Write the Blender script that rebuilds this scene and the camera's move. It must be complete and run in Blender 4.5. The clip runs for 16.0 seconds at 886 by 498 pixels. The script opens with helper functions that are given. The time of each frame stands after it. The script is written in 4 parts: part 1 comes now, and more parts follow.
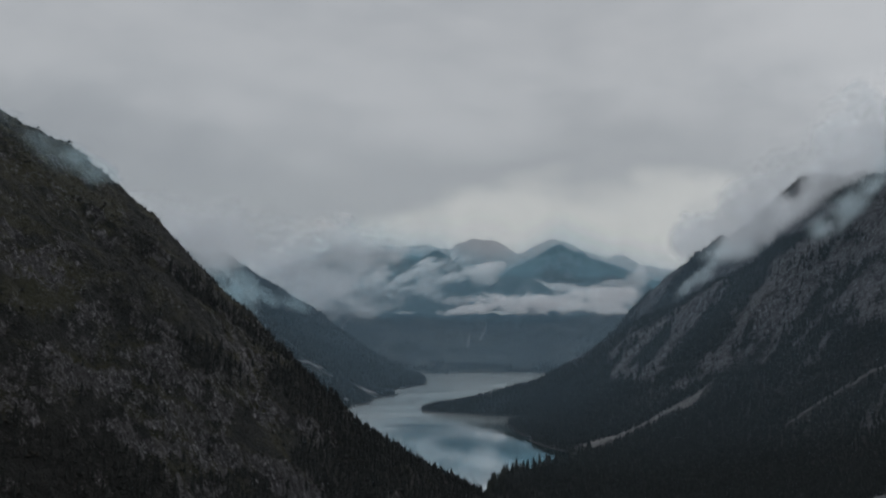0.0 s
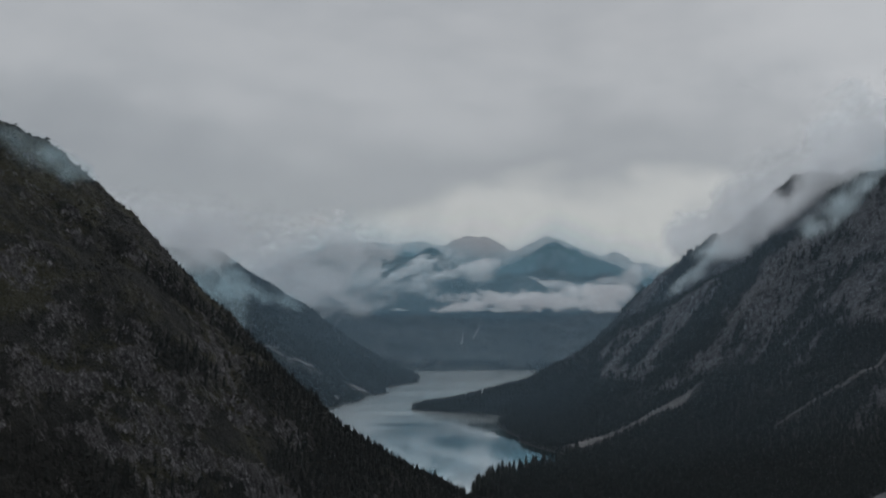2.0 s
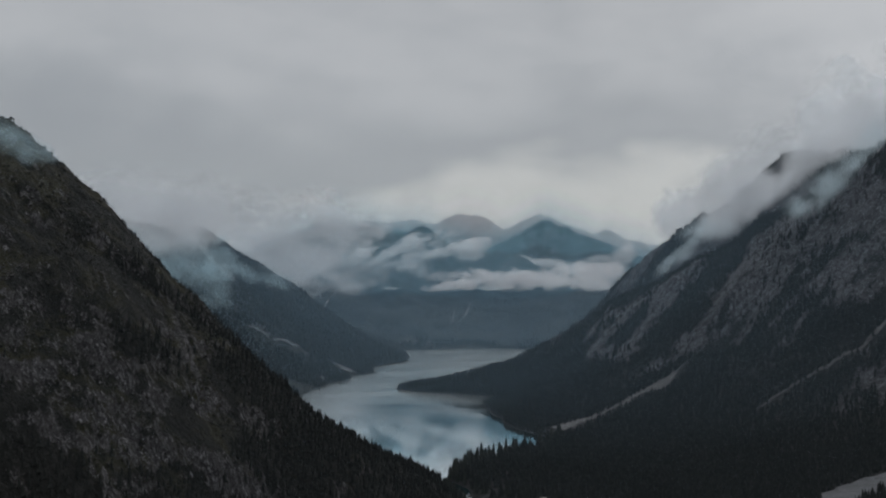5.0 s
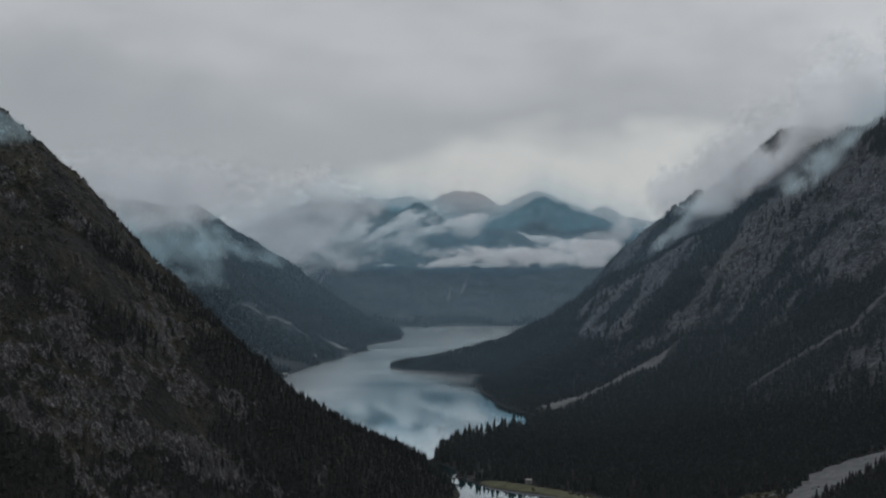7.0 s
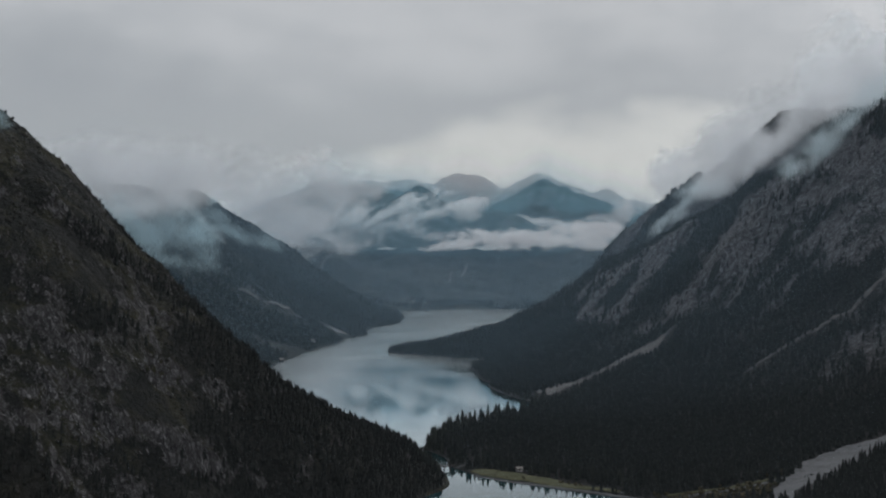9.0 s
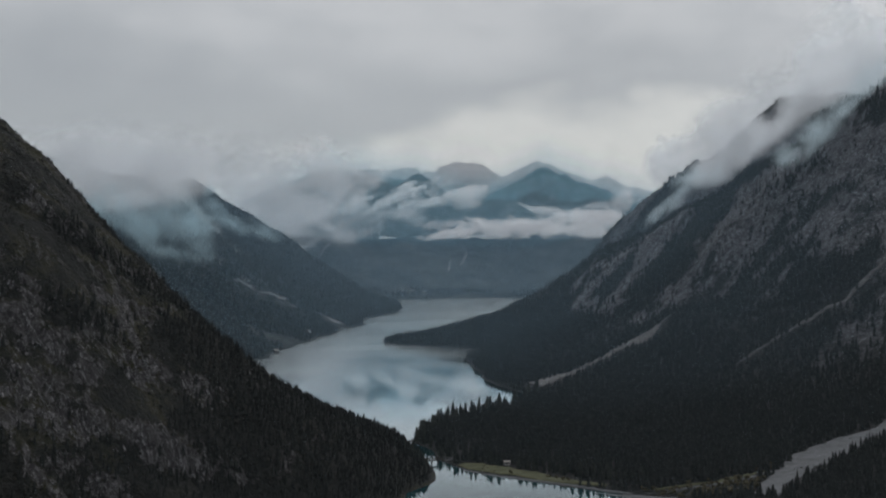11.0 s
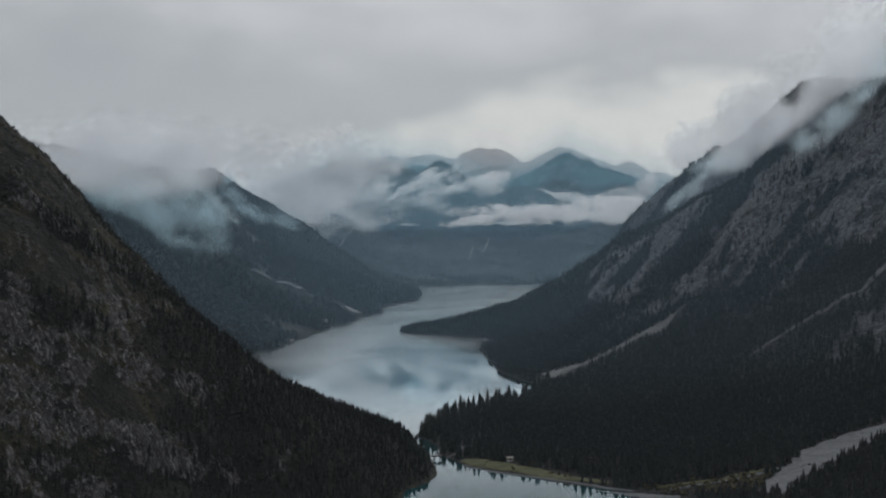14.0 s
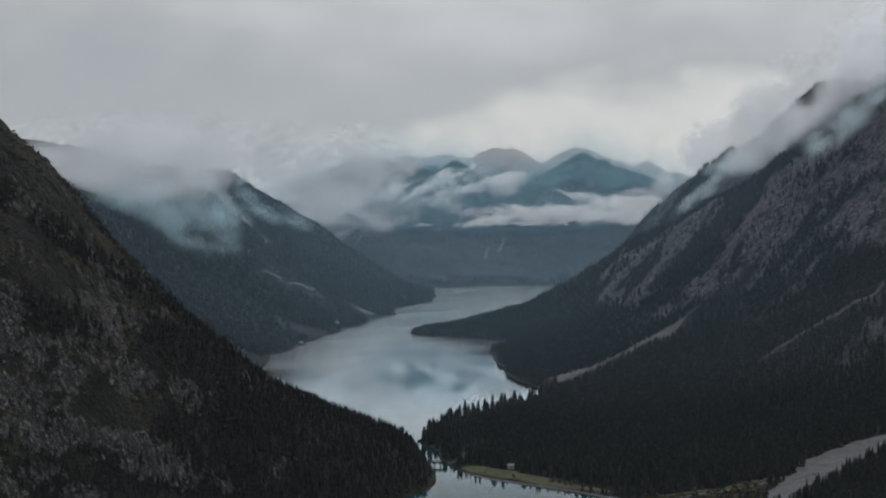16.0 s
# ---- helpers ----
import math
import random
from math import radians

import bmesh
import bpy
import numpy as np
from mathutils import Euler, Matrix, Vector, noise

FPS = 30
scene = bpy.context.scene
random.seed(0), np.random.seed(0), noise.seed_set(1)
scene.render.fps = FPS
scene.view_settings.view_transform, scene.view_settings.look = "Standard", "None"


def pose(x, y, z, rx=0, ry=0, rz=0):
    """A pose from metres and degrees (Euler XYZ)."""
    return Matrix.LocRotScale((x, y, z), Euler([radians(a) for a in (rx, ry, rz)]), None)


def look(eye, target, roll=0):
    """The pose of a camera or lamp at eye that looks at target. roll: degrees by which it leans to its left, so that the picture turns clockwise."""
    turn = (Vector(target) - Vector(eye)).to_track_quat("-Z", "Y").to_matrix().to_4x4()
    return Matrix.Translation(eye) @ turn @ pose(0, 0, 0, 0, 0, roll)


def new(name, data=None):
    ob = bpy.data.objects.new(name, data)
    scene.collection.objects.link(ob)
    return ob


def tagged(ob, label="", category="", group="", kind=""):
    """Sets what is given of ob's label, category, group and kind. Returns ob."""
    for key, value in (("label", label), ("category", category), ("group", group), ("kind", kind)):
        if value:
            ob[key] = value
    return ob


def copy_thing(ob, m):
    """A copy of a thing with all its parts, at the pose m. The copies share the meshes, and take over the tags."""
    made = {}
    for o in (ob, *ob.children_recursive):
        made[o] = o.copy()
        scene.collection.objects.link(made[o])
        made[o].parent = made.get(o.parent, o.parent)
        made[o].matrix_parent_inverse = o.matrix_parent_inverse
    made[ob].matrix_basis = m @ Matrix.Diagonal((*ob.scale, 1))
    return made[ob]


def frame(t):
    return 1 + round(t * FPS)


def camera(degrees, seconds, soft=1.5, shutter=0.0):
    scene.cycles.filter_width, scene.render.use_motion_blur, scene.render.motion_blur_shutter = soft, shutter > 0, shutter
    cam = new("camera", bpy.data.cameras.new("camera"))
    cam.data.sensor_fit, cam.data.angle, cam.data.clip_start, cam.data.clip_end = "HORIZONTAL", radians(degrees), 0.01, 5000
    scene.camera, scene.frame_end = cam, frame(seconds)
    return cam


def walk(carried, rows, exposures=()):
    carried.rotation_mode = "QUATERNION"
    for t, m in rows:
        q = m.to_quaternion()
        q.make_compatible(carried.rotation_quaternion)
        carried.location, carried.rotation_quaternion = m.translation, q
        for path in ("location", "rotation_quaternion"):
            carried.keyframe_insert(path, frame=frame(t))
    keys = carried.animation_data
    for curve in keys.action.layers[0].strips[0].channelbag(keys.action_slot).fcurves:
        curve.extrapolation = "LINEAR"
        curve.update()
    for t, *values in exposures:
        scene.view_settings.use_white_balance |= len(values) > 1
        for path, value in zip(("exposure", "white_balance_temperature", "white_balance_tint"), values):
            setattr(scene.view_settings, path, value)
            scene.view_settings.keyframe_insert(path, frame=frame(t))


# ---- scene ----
cam = camera(44.85, 16.0, 2.05)
PATH = [
    (0.0, pose(-106.16, -75.25, 159.40, 94.117, 0, -2.375) @ pose(0, 0, 0, 0, 0, 0.256)),
    (0.5, pose(-103.10, -72.57, 160.27, 94.102, 0, -2.432) @ pose(0, 0, 0, 0, 0, 0.302)),
    (1.0, pose(-100.05, -69.89, 161.15, 94.112, 0, -2.471) @ pose(0, 0, 0, 0, 0, 0.315)),
    (1.5, pose(-96.99, -67.21, 162.04, 94.058, 0, -2.496) @ pose(0, 0, 0, 0, 0, 0.378)),
    (2.0, pose(-93.93, -64.53, 162.92, 93.924, 0, -2.535) @ pose(0, 0, 0, 0, 0, 0.407)),
    (2.5, pose(-90.86, -61.85, 163.81, 93.790, 0, -2.586) @ pose(0, 0, 0, 0, 0, 0.373)),
    (3.0, pose(-87.77, -59.16, 164.69, 93.668, 0, -2.644) @ pose(0, 0, 0, 0, 0, 0.378)),
    (3.5, pose(-84.67, -56.46, 165.57, 93.553, 0, -2.658) @ pose(0, 0, 0, 0, 0, 0.360)),
    (4.0, pose(-81.56, -53.77, 166.44, 93.326, 0, -2.689) @ pose(0, 0, 0, 0, 0, 0.361)),
    (6.5, pose(-65.79, -40.38, 170.92, 91.731, 0, -2.879) @ pose(0, 0, 0, 0, 0, 0.313)),
    (7.0, pose(-62.63, -37.82, 171.80, 91.432, 0, -2.836) @ pose(0, 0, 0, 0, 0, 0.288)),
    (7.5, pose(-59.47, -35.28, 172.67, 91.121, 0, -2.704) @ pose(0, 0, 0, 0, 0, 0.287)),
    (8.0, pose(-56.30, -32.78, 173.53, 90.847, 0, -2.597) @ pose(0, 0, 0, 0, 0, 0.284)),
    (8.5, pose(-53.12, -30.31, 174.37, 90.641, 0, -2.588) @ pose(0, 0, 0, 0, 0, 0.224)),
    (9.0, pose(-49.90, -27.88, 175.22, 90.493, 0, -2.618) @ pose(0, 0, 0, 0, 0, 0.099)),
    (11.5, pose(-32.65, -17.37, 179.75, 89.660, 0, -2.355) @ pose(0, 0, 0, 0, 0, -0.275)),
    (12.0, pose(-29.04, -15.41, 180.83, 89.464, 0, -2.112) @ pose(0, 0, 0, 0, 0, -0.359)),
    (12.5, pose(-25.42, -13.47, 181.93, 89.261, 0, -1.890) @ pose(0, 0, 0, 0, 0, -0.404)),
    (13.0, pose(-21.79, -11.54, 183.05, 89.123, 0, -1.626) @ pose(0, 0, 0, 0, 0, -0.423)),
    (13.5, pose(-18.16, -9.62, 184.18, 89.080, 0, -1.394) @ pose(0, 0, 0, 0, 0, -0.506)),
    (14.0, pose(-14.51, -7.70, 185.31, 89.059, 0, -1.008) @ pose(0, 0, 0, 0, 0, -0.500)),
    (14.5, pose(-10.87, -5.78, 186.44, 89.041, 0, -0.653) @ pose(0, 0, 0, 0, 0, -0.476)),
    (15.0, pose(-7.24, -3.85, 187.57, 89.021, 0, -0.373) @ pose(0, 0, 0, 0, 0, -0.463)),
    (15.5, pose(-3.62, -1.92, 188.69, 89.013, 0, -0.167) @ pose(0, 0, 0, 0, 0, -0.445)),
    (16.0, pose(0.00, 0.01, 189.81, 89.020, 0, 0.000) @ pose(0, 0, 0, 0, 0, -0.405)),
]
walk(cam, PATH, [(0.0, -0.14, 6330.0, 10.0), (4.0, -0.13, 6360.0, 10.3), (8.0, 0.03, 6400.0, 10.5), (16.0, 0.19, 6430.0, 10.5)])

# ---- sky and light: a closed overcast with a thin bright gap low over the far range ----
scene.cycles.transparent_max_bounces = 96
world = bpy.data.worlds.new("overcast_sky")
scene.world = world
world.use_nodes = True


class Graph:
    """Short hand for node trees."""

    def __init__(self, tree):
        self.tree = tree
        tree.nodes.clear()

    def add(self, kind, values=(), **props):
        n = self.tree.nodes.new(kind)
        for k, v in props.items():
            if k == "operation":
                n.operation = v
            elif k == "blend_type":
                n.blend_type = v
            elif k == "data_type":
                n.data_type = v
            elif k == "attribute_name":
                n.attribute_name = v
            elif k == "normalize":
                n.normalize = v
            elif k == "noise_type":
                n.noise_type = v
            elif k == "feature":
                n.feature = v
        for k, v in dict(values).items():
            if isinstance(v, bpy.types.NodeSocket):
                self.tree.links.new(v, n.inputs[k])
            else:
                n.inputs[k].default_value = v
        return n

    def math(self, op, a, b=0.0, c=None):
        v = {0: a, 1: b}
        if c is not None:
            v[2] = c
        return self.add("ShaderNodeMath", v, operation=op).outputs[0]

    def smooth(self, v, lo, hi, a=0.0, b=1.0):
        n = self.add("ShaderNodeMapRange", {"Value": v, "From Min": lo, "From Max": hi, "To Min": a, "To Max": b})
        n.interpolation_type = "SMOOTHSTEP"
        return n.outputs[0]

    def noise(self, vec, scale, detail=5.0, rough=0.55, warp=0.0):
        return self.add("ShaderNodeTexNoise", {"Vector": vec, "Scale": scale, "Detail": detail, "Roughness": rough, "Distortion": warp}).outputs[0]

    def mix(self, f, a, b):
        n = self.tree.nodes.new("ShaderNodeMix")
        n.data_type = "RGBA"
        for i, v in ((0, f), (6, a), (7, b)):
            if isinstance(v, bpy.types.NodeSocket):
                self.tree.links.new(v, n.inputs[i])
            else:
                n.inputs[i].default_value = v if i == 0 or len(v) == 4 else (*v, 1)
        return n.outputs[2]


def overcast(g):
    way = g.add("ShaderNodeTexCoord").outputs["Generated"]
    parts = g.add("ShaderNodeSeparateXYZ", {0: way}).outputs
    x, y, z = parts
    flat = g.add("ShaderNodeVectorMath", {0: way, 1: (1, 1, 2.2)}, operation="MULTIPLY").outputs[0]
    big = g.noise(flat, 3.6, 5, 0.5, 0.5)
    fine = g.noise(flat, 11.0, 6, 0.52, 0.3)
    cloud = g.math("ADD", g.math("MULTIPLY", big, 0.7), g.math("MULTIPLY", fine, 0.3))
    grey = g.mix(g.smooth(cloud, 0.34, 0.66), (0.378, 0.392, 0.402), (0.47, 0.478, 0.482))
    # a darker belt of low cloud, torn at its edges
    low = g.math("ADD", z, g.math("MULTIPLY", g.math("SUBTRACT", cloud, 0.5), 0.16))
    belt = g.math("MULTIPLY", g.smooth(low, 0.05, 0.10), g.smooth(low, 0.235, 0.14))
    grey = g.mix(g.math("MULTIPLY", belt, 0.62), grey, (0.286, 0.298, 0.311))
    # the thin bright gap over the far range: about 8 degrees right, 5 degrees up
    east = g.math("DIVIDE", g.math("SUBTRACT", x, 0.17), 0.215)
    up = g.math("DIVIDE", g.math("SUBTRACT", z, 0.075), 0.074)
    reach = g.math("ADD", g.math("MULTIPLY", east, east), g.math("MULTIPLY", up, up))
    reach = g.math("ADD", reach, g.math("MULTIPLY", g.math("SUBTRACT", cloud, 0.5), 6.0))
    gap = g.math("MULTIPLY", g.smooth(reach, 1.2, 0.2), g.smooth(y, 0.5, 0.8))
    grey = g.mix(g.math("MULTIPLY", gap, 0.9), grey, (0.545, 0.545, 0.522))
    # overcast skies grow brighter towards the zenith
    lift = g.smooth(z, 0.25, 0.95, 1.0, 3.2)
    lift = g.math("MULTIPLY", lift, g.smooth(x, 0.16, 0.44, 1.0, 1.12))
    cover = g.add("ShaderNodeVectorMath", {0: grey, 3: lift}, operation="SCALE").outputs[0]
    sky = g.tree.nodes.new("ShaderNodeTexSky")
    sky.sky_type, sky.sun_disc = "NISHITA", False
    sky.sun_elevation, sky.sun_rotation = radians(38), radians(20)
    thin = g.add("ShaderNodeVectorMath", {0: sky.outputs[0], 3: 0.1}, operation="SCALE").outputs[0]
    both = g.mix(0.94, thin, cover)
    back = g.add("ShaderNodeBackground", {"Color": both, "Strength": SKY})
    g.tree.links.new(back.outputs[0], g.add("ShaderNodeOutputWorld").inputs[0])


SKY = 1.0
overcast(Graph(world.node_tree))
sun = new("sun", bpy.data.lights.new("sun", "SUN"))
sun.data.energy, sun.data.angle, sun.data.color = 0.5, radians(30), (1.0, 0.96, 0.9)
sun.matrix_world = look((0, 0, 500), (-0.26, -0.74, 499.4))

# ---- land forms ----
LATTICE = np.random.RandomState(7).rand(256, 256)


def value_noise(x, y):
    xi, yi = np.floor(x).astype(int), np.floor(y).astype(int)
    u, v = x - xi, y - yi
    u, v = u * u * u * (u * (6 * u - 15) + 10), v * v * v * (v * (6 * v - 15) + 10)
    a, b = LATTICE[xi & 255, yi & 255], LATTICE[(xi + 1) & 255, yi & 255]
    c, d = LATTICE[xi & 255, (yi + 1) & 255], LATTICE[(xi + 1) & 255, (yi + 1) & 255]
    return (a + (b - a) * u + (c - a) * v + (a - b - c + d) * u * v) * 2 - 1


def fbm(x, y, size, octaves=5, gain=0.5, seed=0.0, ridged=False):
    """Fractal noise of about -1 to 1; size is the widest wave in metres."""
    total, amp, norm = 0.0, 1.0, 0.0
    x, y = x / size + seed * 17.3, y / size + seed * 9.1
    for i in range(octaves):
        n = value_noise(x, y)
        total = total + amp * ((1 - 2 * np.abs(n)) if ridged else n)
        norm += amp
        amp *= gain
        x, y = 1.6 * x - 1.2 * y + 5.2, 1.2 * x + 1.6 * y + 1.3
    return total / norm


def step(v, lo, hi):
    t = np.clip((v - lo) / (hi - lo), 0, 1)
    return t * t * (3 - 2 * t)


class Land:
    """A height over the plan, drawn through the heights of its ridges, slopes and shores."""

    def __init__(self, *lines):
        p = np.array([q for line in lines for q in line], float)
        self.p = p[:, :2]
        n = len(p)
        a = np.zeros((n + 3, n + 3))
        a[:n, :n] = np.linalg.norm(self.p[:, None] - self.p[None], axis=2)
        a[:n, :n] -= np.eye(n) * 6.0
        a[:n, n], a[:n, n + 1:] = 1, self.p / 1000
        a[n:, :n] = a[:n, n:].T
        self.w = np.linalg.solve(a, np.concatenate([p[:, 2], np.zeros(3)]))

    def base(self, x, y):
        h = self.w[-3] + self.w[-2] * x / 1000 + self.w[-1] * y / 1000
        for (px, py), w in zip(self.p, self.w):
            h = h + w * np.sqrt((x - px) ** 2 + (y - py) ** 2)
        return h


NEAR_LEFT = Land(
    [(-6, 838, -0.5), (-32, 945, 3), (-85, 1000, 14), (-118, 990, 31), (-137, 945, 46), (-152, 905, 65), (-162, 858, 84), (-179, 818, 107),
     (-190, 772, 131), (-211, 768, 157), (-241, 792, 178), (-268, 818, 202), (-296, 842, 231), (-350, 864, 273), (-400, 868, 311), (-453, 874, 326), (-620, 880, 385)],
    [(-10, 1000, -6), (-65, 1070, -8), (-150, 1055, 5), (-200, 960, 50), (-255, 900, 118), (-290, 930, 140), (-270, 980, 90), (-400, 1010, 180)],
    [(-257, 661, 172), (-235, 620, 121), (-215, 601, 76), (-206, 710, 128), (-340, 690, 245), (-450, 640, 320), (-330, 480, 105)],
    [(-5, 814, -0.5), (-33, 758, 0), (-105, 640, 0), (-160, 540, 0), (-210, 430, 0), (-280, 280, 0)],
    [(12, 790, -7), (-8, 720, -9), (-80, 600, -9), (-150, 420, -9)])
RIGHT = Land(
    [(611, 1480, 360), (549, 1590, 311), (512, 1645, 282), (432, 1760, 233), (377, 1810, 195), (329, 1860, 160), (266, 1900, 115), (199, 1930, 80), (119, 1955, 48), (68, 1965, 32), (-20, 1975, 11)],
    [(530, 1790, 230), (400, 1970, 110), (230, 2060, 20), (60, 2050, -2), (-60, 2040, -6), (760, 1450, 480), (800, 1700, 430)],
    [(527, 1356, 223), (419, 1549, 195), (390, 1450, 120), (476, 1171, 117), (274, 1364, 48), (230, 1620, 60), (200, 1780, 40)],
    [(-66, 2000, 0), (-34, 1938, 0), (93, 1863, 0), (114, 1805, 0), (80, 1612, 0), (88, 1479, 0), (130, 1262, 0), (60, 1140, 1), (5, 1050, 1), (-21, 965, 1.5), (1, 882, 1.5),
     (20, 838, 1), (48, 806, 0), (87, 771, 0), (116, 753, 0), (180, 690, 0)],
    [(-30, 1700, -8), (0, 1450, -8), (60, 1290, -6), (-30, 1120, -8), (30, 1890, -5), (-100, 1980, -10), (-22, 905, -4), (30, 760, -6), (90, 690, -6)],
    [(100, 900, 2), (150, 1050, 4), (240, 850, 8), (320, 790, 14), (230, 720, 8), (400, 950, 32), (330, 1180, 46), (520, 850, 70), (720, 950, 170), (800, 1200, 330), (360, 680, 30), (460, 700, 60)])
RIGHT_BACK = Land(
    [(440, 2550, 170), (469, 2500, 208), (498, 2450, 246), (526, 2400, 282), (565, 2350, 320), (612, 2295, 356), (660, 2310, 330), (720, 2330, 380), (785, 2350, 482), (840, 2350, 510), (980, 2400, 480)],
    [(560, 2150, 200), (720, 2050, 260), (480, 2250, 130), (600, 2700, 130), (850, 2700, 300), (350, 2480, 30), (290, 2400, -5), (310, 2750, -5), (300, 2150, 0), (330, 3200, -4), (450, 3200, 60), (800, 3200, 250)])
MID_LEFT = Land(
    [(-635, 2020, 240), (-535, 2200, 312), (-480, 2250, 262), (-420, 2300, 198), (-356, 2350, 136), (-262, 2370, 60)],
    [(-590, 2950, 352), (-520, 2970, 306), (-446, 3000, 266), (-354, 3010, 204), (-262, 3050, 136), (-142, 3180, 46), (-43, 3350, 2)],
    [(-274, 1648, 0), (-249, 1776, 0), (-223, 1885, 0), (-205, 2102, 0), (-163, 2299, 0), (-111, 2484, 0), (-38, 2943, 0), (-26, 3415, 0)],
    [(-180, 1700, -8), (-130, 2050, -8), (-60, 2400, -8), (20, 2900, -8), (50, 3450, -8), (-40, 3600, -4)],
    [(-450, 1800, 95), (-620, 1700, 190), (-330, 2000, 40), (-440, 2400, 130), (-388, 2440, 78), (-505, 2345, 215), (-470, 2385, 168), (-480, 2650, 160), (-390, 2700, 95), (-300, 2750, 70), (-640, 2600, 290), (-800, 2300, 300), (-780, 3050, 330), (-500, 3330, 190), (-200, 3430, 40)])
FAR = Land(
    [(-700, 3600, 30), (-300, 3650, 2), (-40, 3570, 2), (20, 3585, 2.5), (70, 3600, 1.5), (140, 3640, -2), (300, 3660, -2), (600, 3600, 2), (1000, 3500, 60), (300, 3500, -8), (0, 3500, -8), (-300, 3500, -5)],
    [(-700, 3900, 150), (-200, 3850, 50), (200, 3860, 55), (600, 3850, 60), (1100, 3800, 150)],
    [(-700, 4250, 280), (-300, 4250, 225), (100, 4200, 176), (500, 4200, 176), (900, 4200, 230), (1300, 4200, 280)])


def crags(x, y, big, small, seed, ridged=True):
    return big * fbm(x, y, big * 9, 5, 0.5, seed, ridged) + small * fbm(x, y, small * 6, 3, 0.5, seed + 3)


def near_line(x, y, line):
    """Distance in plan from a line of points."""
    d = np.full(np.shape(x), 1e9)
    for (ax, ay), (bx, by) in zip(line, line[1:]):
        t = np.clip(((x - ax) * (bx - ax) + (y - ay) * (by - ay)) / ((bx - ax) ** 2 + (by - ay) ** 2), 0, 1)
        d = np.minimum(d, np.hypot(x - ax - t * (bx - ax), y - ay - t * (by - ay)))
    return d


CRAGS = (([(-246, 576), (-231, 574), (-217, 595), (-208, 609), (-197, 615), (-186, 621), (-176, 632), (-162, 639), (-155, 641)], 5), ([(-258, 613), (-245, 616), (-233, 621)], 5),
         ([(-223, 690), (-213, 704), (-203, 719), (-197, 756), (-188, 762)], 5), ([(-265, 637), (-254, 640)], 6), ([(-257, 664), (-251, 680)], 6), ([(-225, 619), (-213, 625)], 3), ([(-216, 684), (-205, 675)], 2),
         ([(-229, 550), (-213, 549)], 4), ([(-200, 656), (-186, 676)], 3), ([(-326, 706), (-318, 690), (-309, 670)], 6), ([(-303, 592), (-290, 615)], 6), ([(-262, 596), (-236, 618)], 5), ([(-268, 556), (-244, 572)], 6),
         ([(-302, 550), (-288, 566), (-275, 584)], 6), ([(-312, 516), (-304, 522)], 6), ([(-340, 600), (-325, 640)], 6))


def near_strip(x, y, line, widths):
    """Distance in plan from the edge of a strip that has those widths at the points of its line."""
    d = np.full(np.shape(x), 1e9)
    for (ax, ay), (bx, by), wa, wb in zip(line, line[1:], widths, widths[1:]):
        t = np.clip(((x - ax) * (bx - ax) + (y - ay) * (by - ay)) / ((bx - ax) ** 2 + (by - ay) ** 2), 0, 1)
        d = np.minimum(d, np.hypot(x - ax - t * (bx - ax), y - ay - t * (by - ay)) - 0.5 * (wa + t * (wb - wa)))
    return d


def crag(x, y):
    """How far a place belongs to the bare limestone bands."""
    wobble = 12 * fbm(x, y, 26, 5, 0.65, 19)
    bands = np.max([step(near_line(x, y, line) + 1.4 * wobble, wide + 5, wide - 4) for line, wide in CRAGS], axis=0)
    # broken outcrops between the bands
    broken = step(fbm(0.7 * x + 0.7 * y, 0.8 * (x - y), 34, 6, 0.68, 43) + 0.002 * np.clip(-x - 190, -60, 90), 0.0, 0.42)
    return np.maximum(bands, 0.6 * broken)


def near_left(x, y):
    h = NEAR_LEFT.base(x, y)
    rise = step(h, 4, 40)
    wx = x + 14 * fbm(x, y, 60, 3, 0.5, 4)
    h = h + rise * (crags(wx, y, 7.0, 1.6, 1) - 1.0 + 2.2 * fbm(0.7 * x + 0.7 * y, 0.25 * (y - x), 16, 4, 0.6, 17, True))
    h = h + crag(x, y) * rise * (4.5 * fbm(x + y, 0.3 * (x - y), 11, 3, 0.6, 18, True) + 2.2 * fbm(x + y, 0.35 * (x - y), 4.5, 2, 0.6, 28, True))
    # cliff bands: ledges and steep steps
    band = (h + 0.5 * x + 0.1 * y + 42 * fbm(x, y, 150, 4, 0.5, 8)) / 40.0
    saw = band - np.floor(band)
    h = h + rise * 12.0 * (step(saw, 0.35, 0.75) - saw) * step(fbm(x, y, 110, 3, 0.5, 11), -0.1, 0.4)
    return h


def right(x, y):
    h = RIGHT.base(x, y)
    rise = step(h, 10, 120)
    n = crags(x + 25 * fbm(x, y, 120, 2, 0.5, 5), y, 20.0, 3.0, 2)
    return h + rise * (n - 4) + 0.4 * fbm(x, y, 25, 3, 0.5, 3) * step(h, 0.3, 2)


CREST = [(640, 1430), (549, 1590), (512, 1645), (432, 1760), (377, 1810), (329, 1860)]


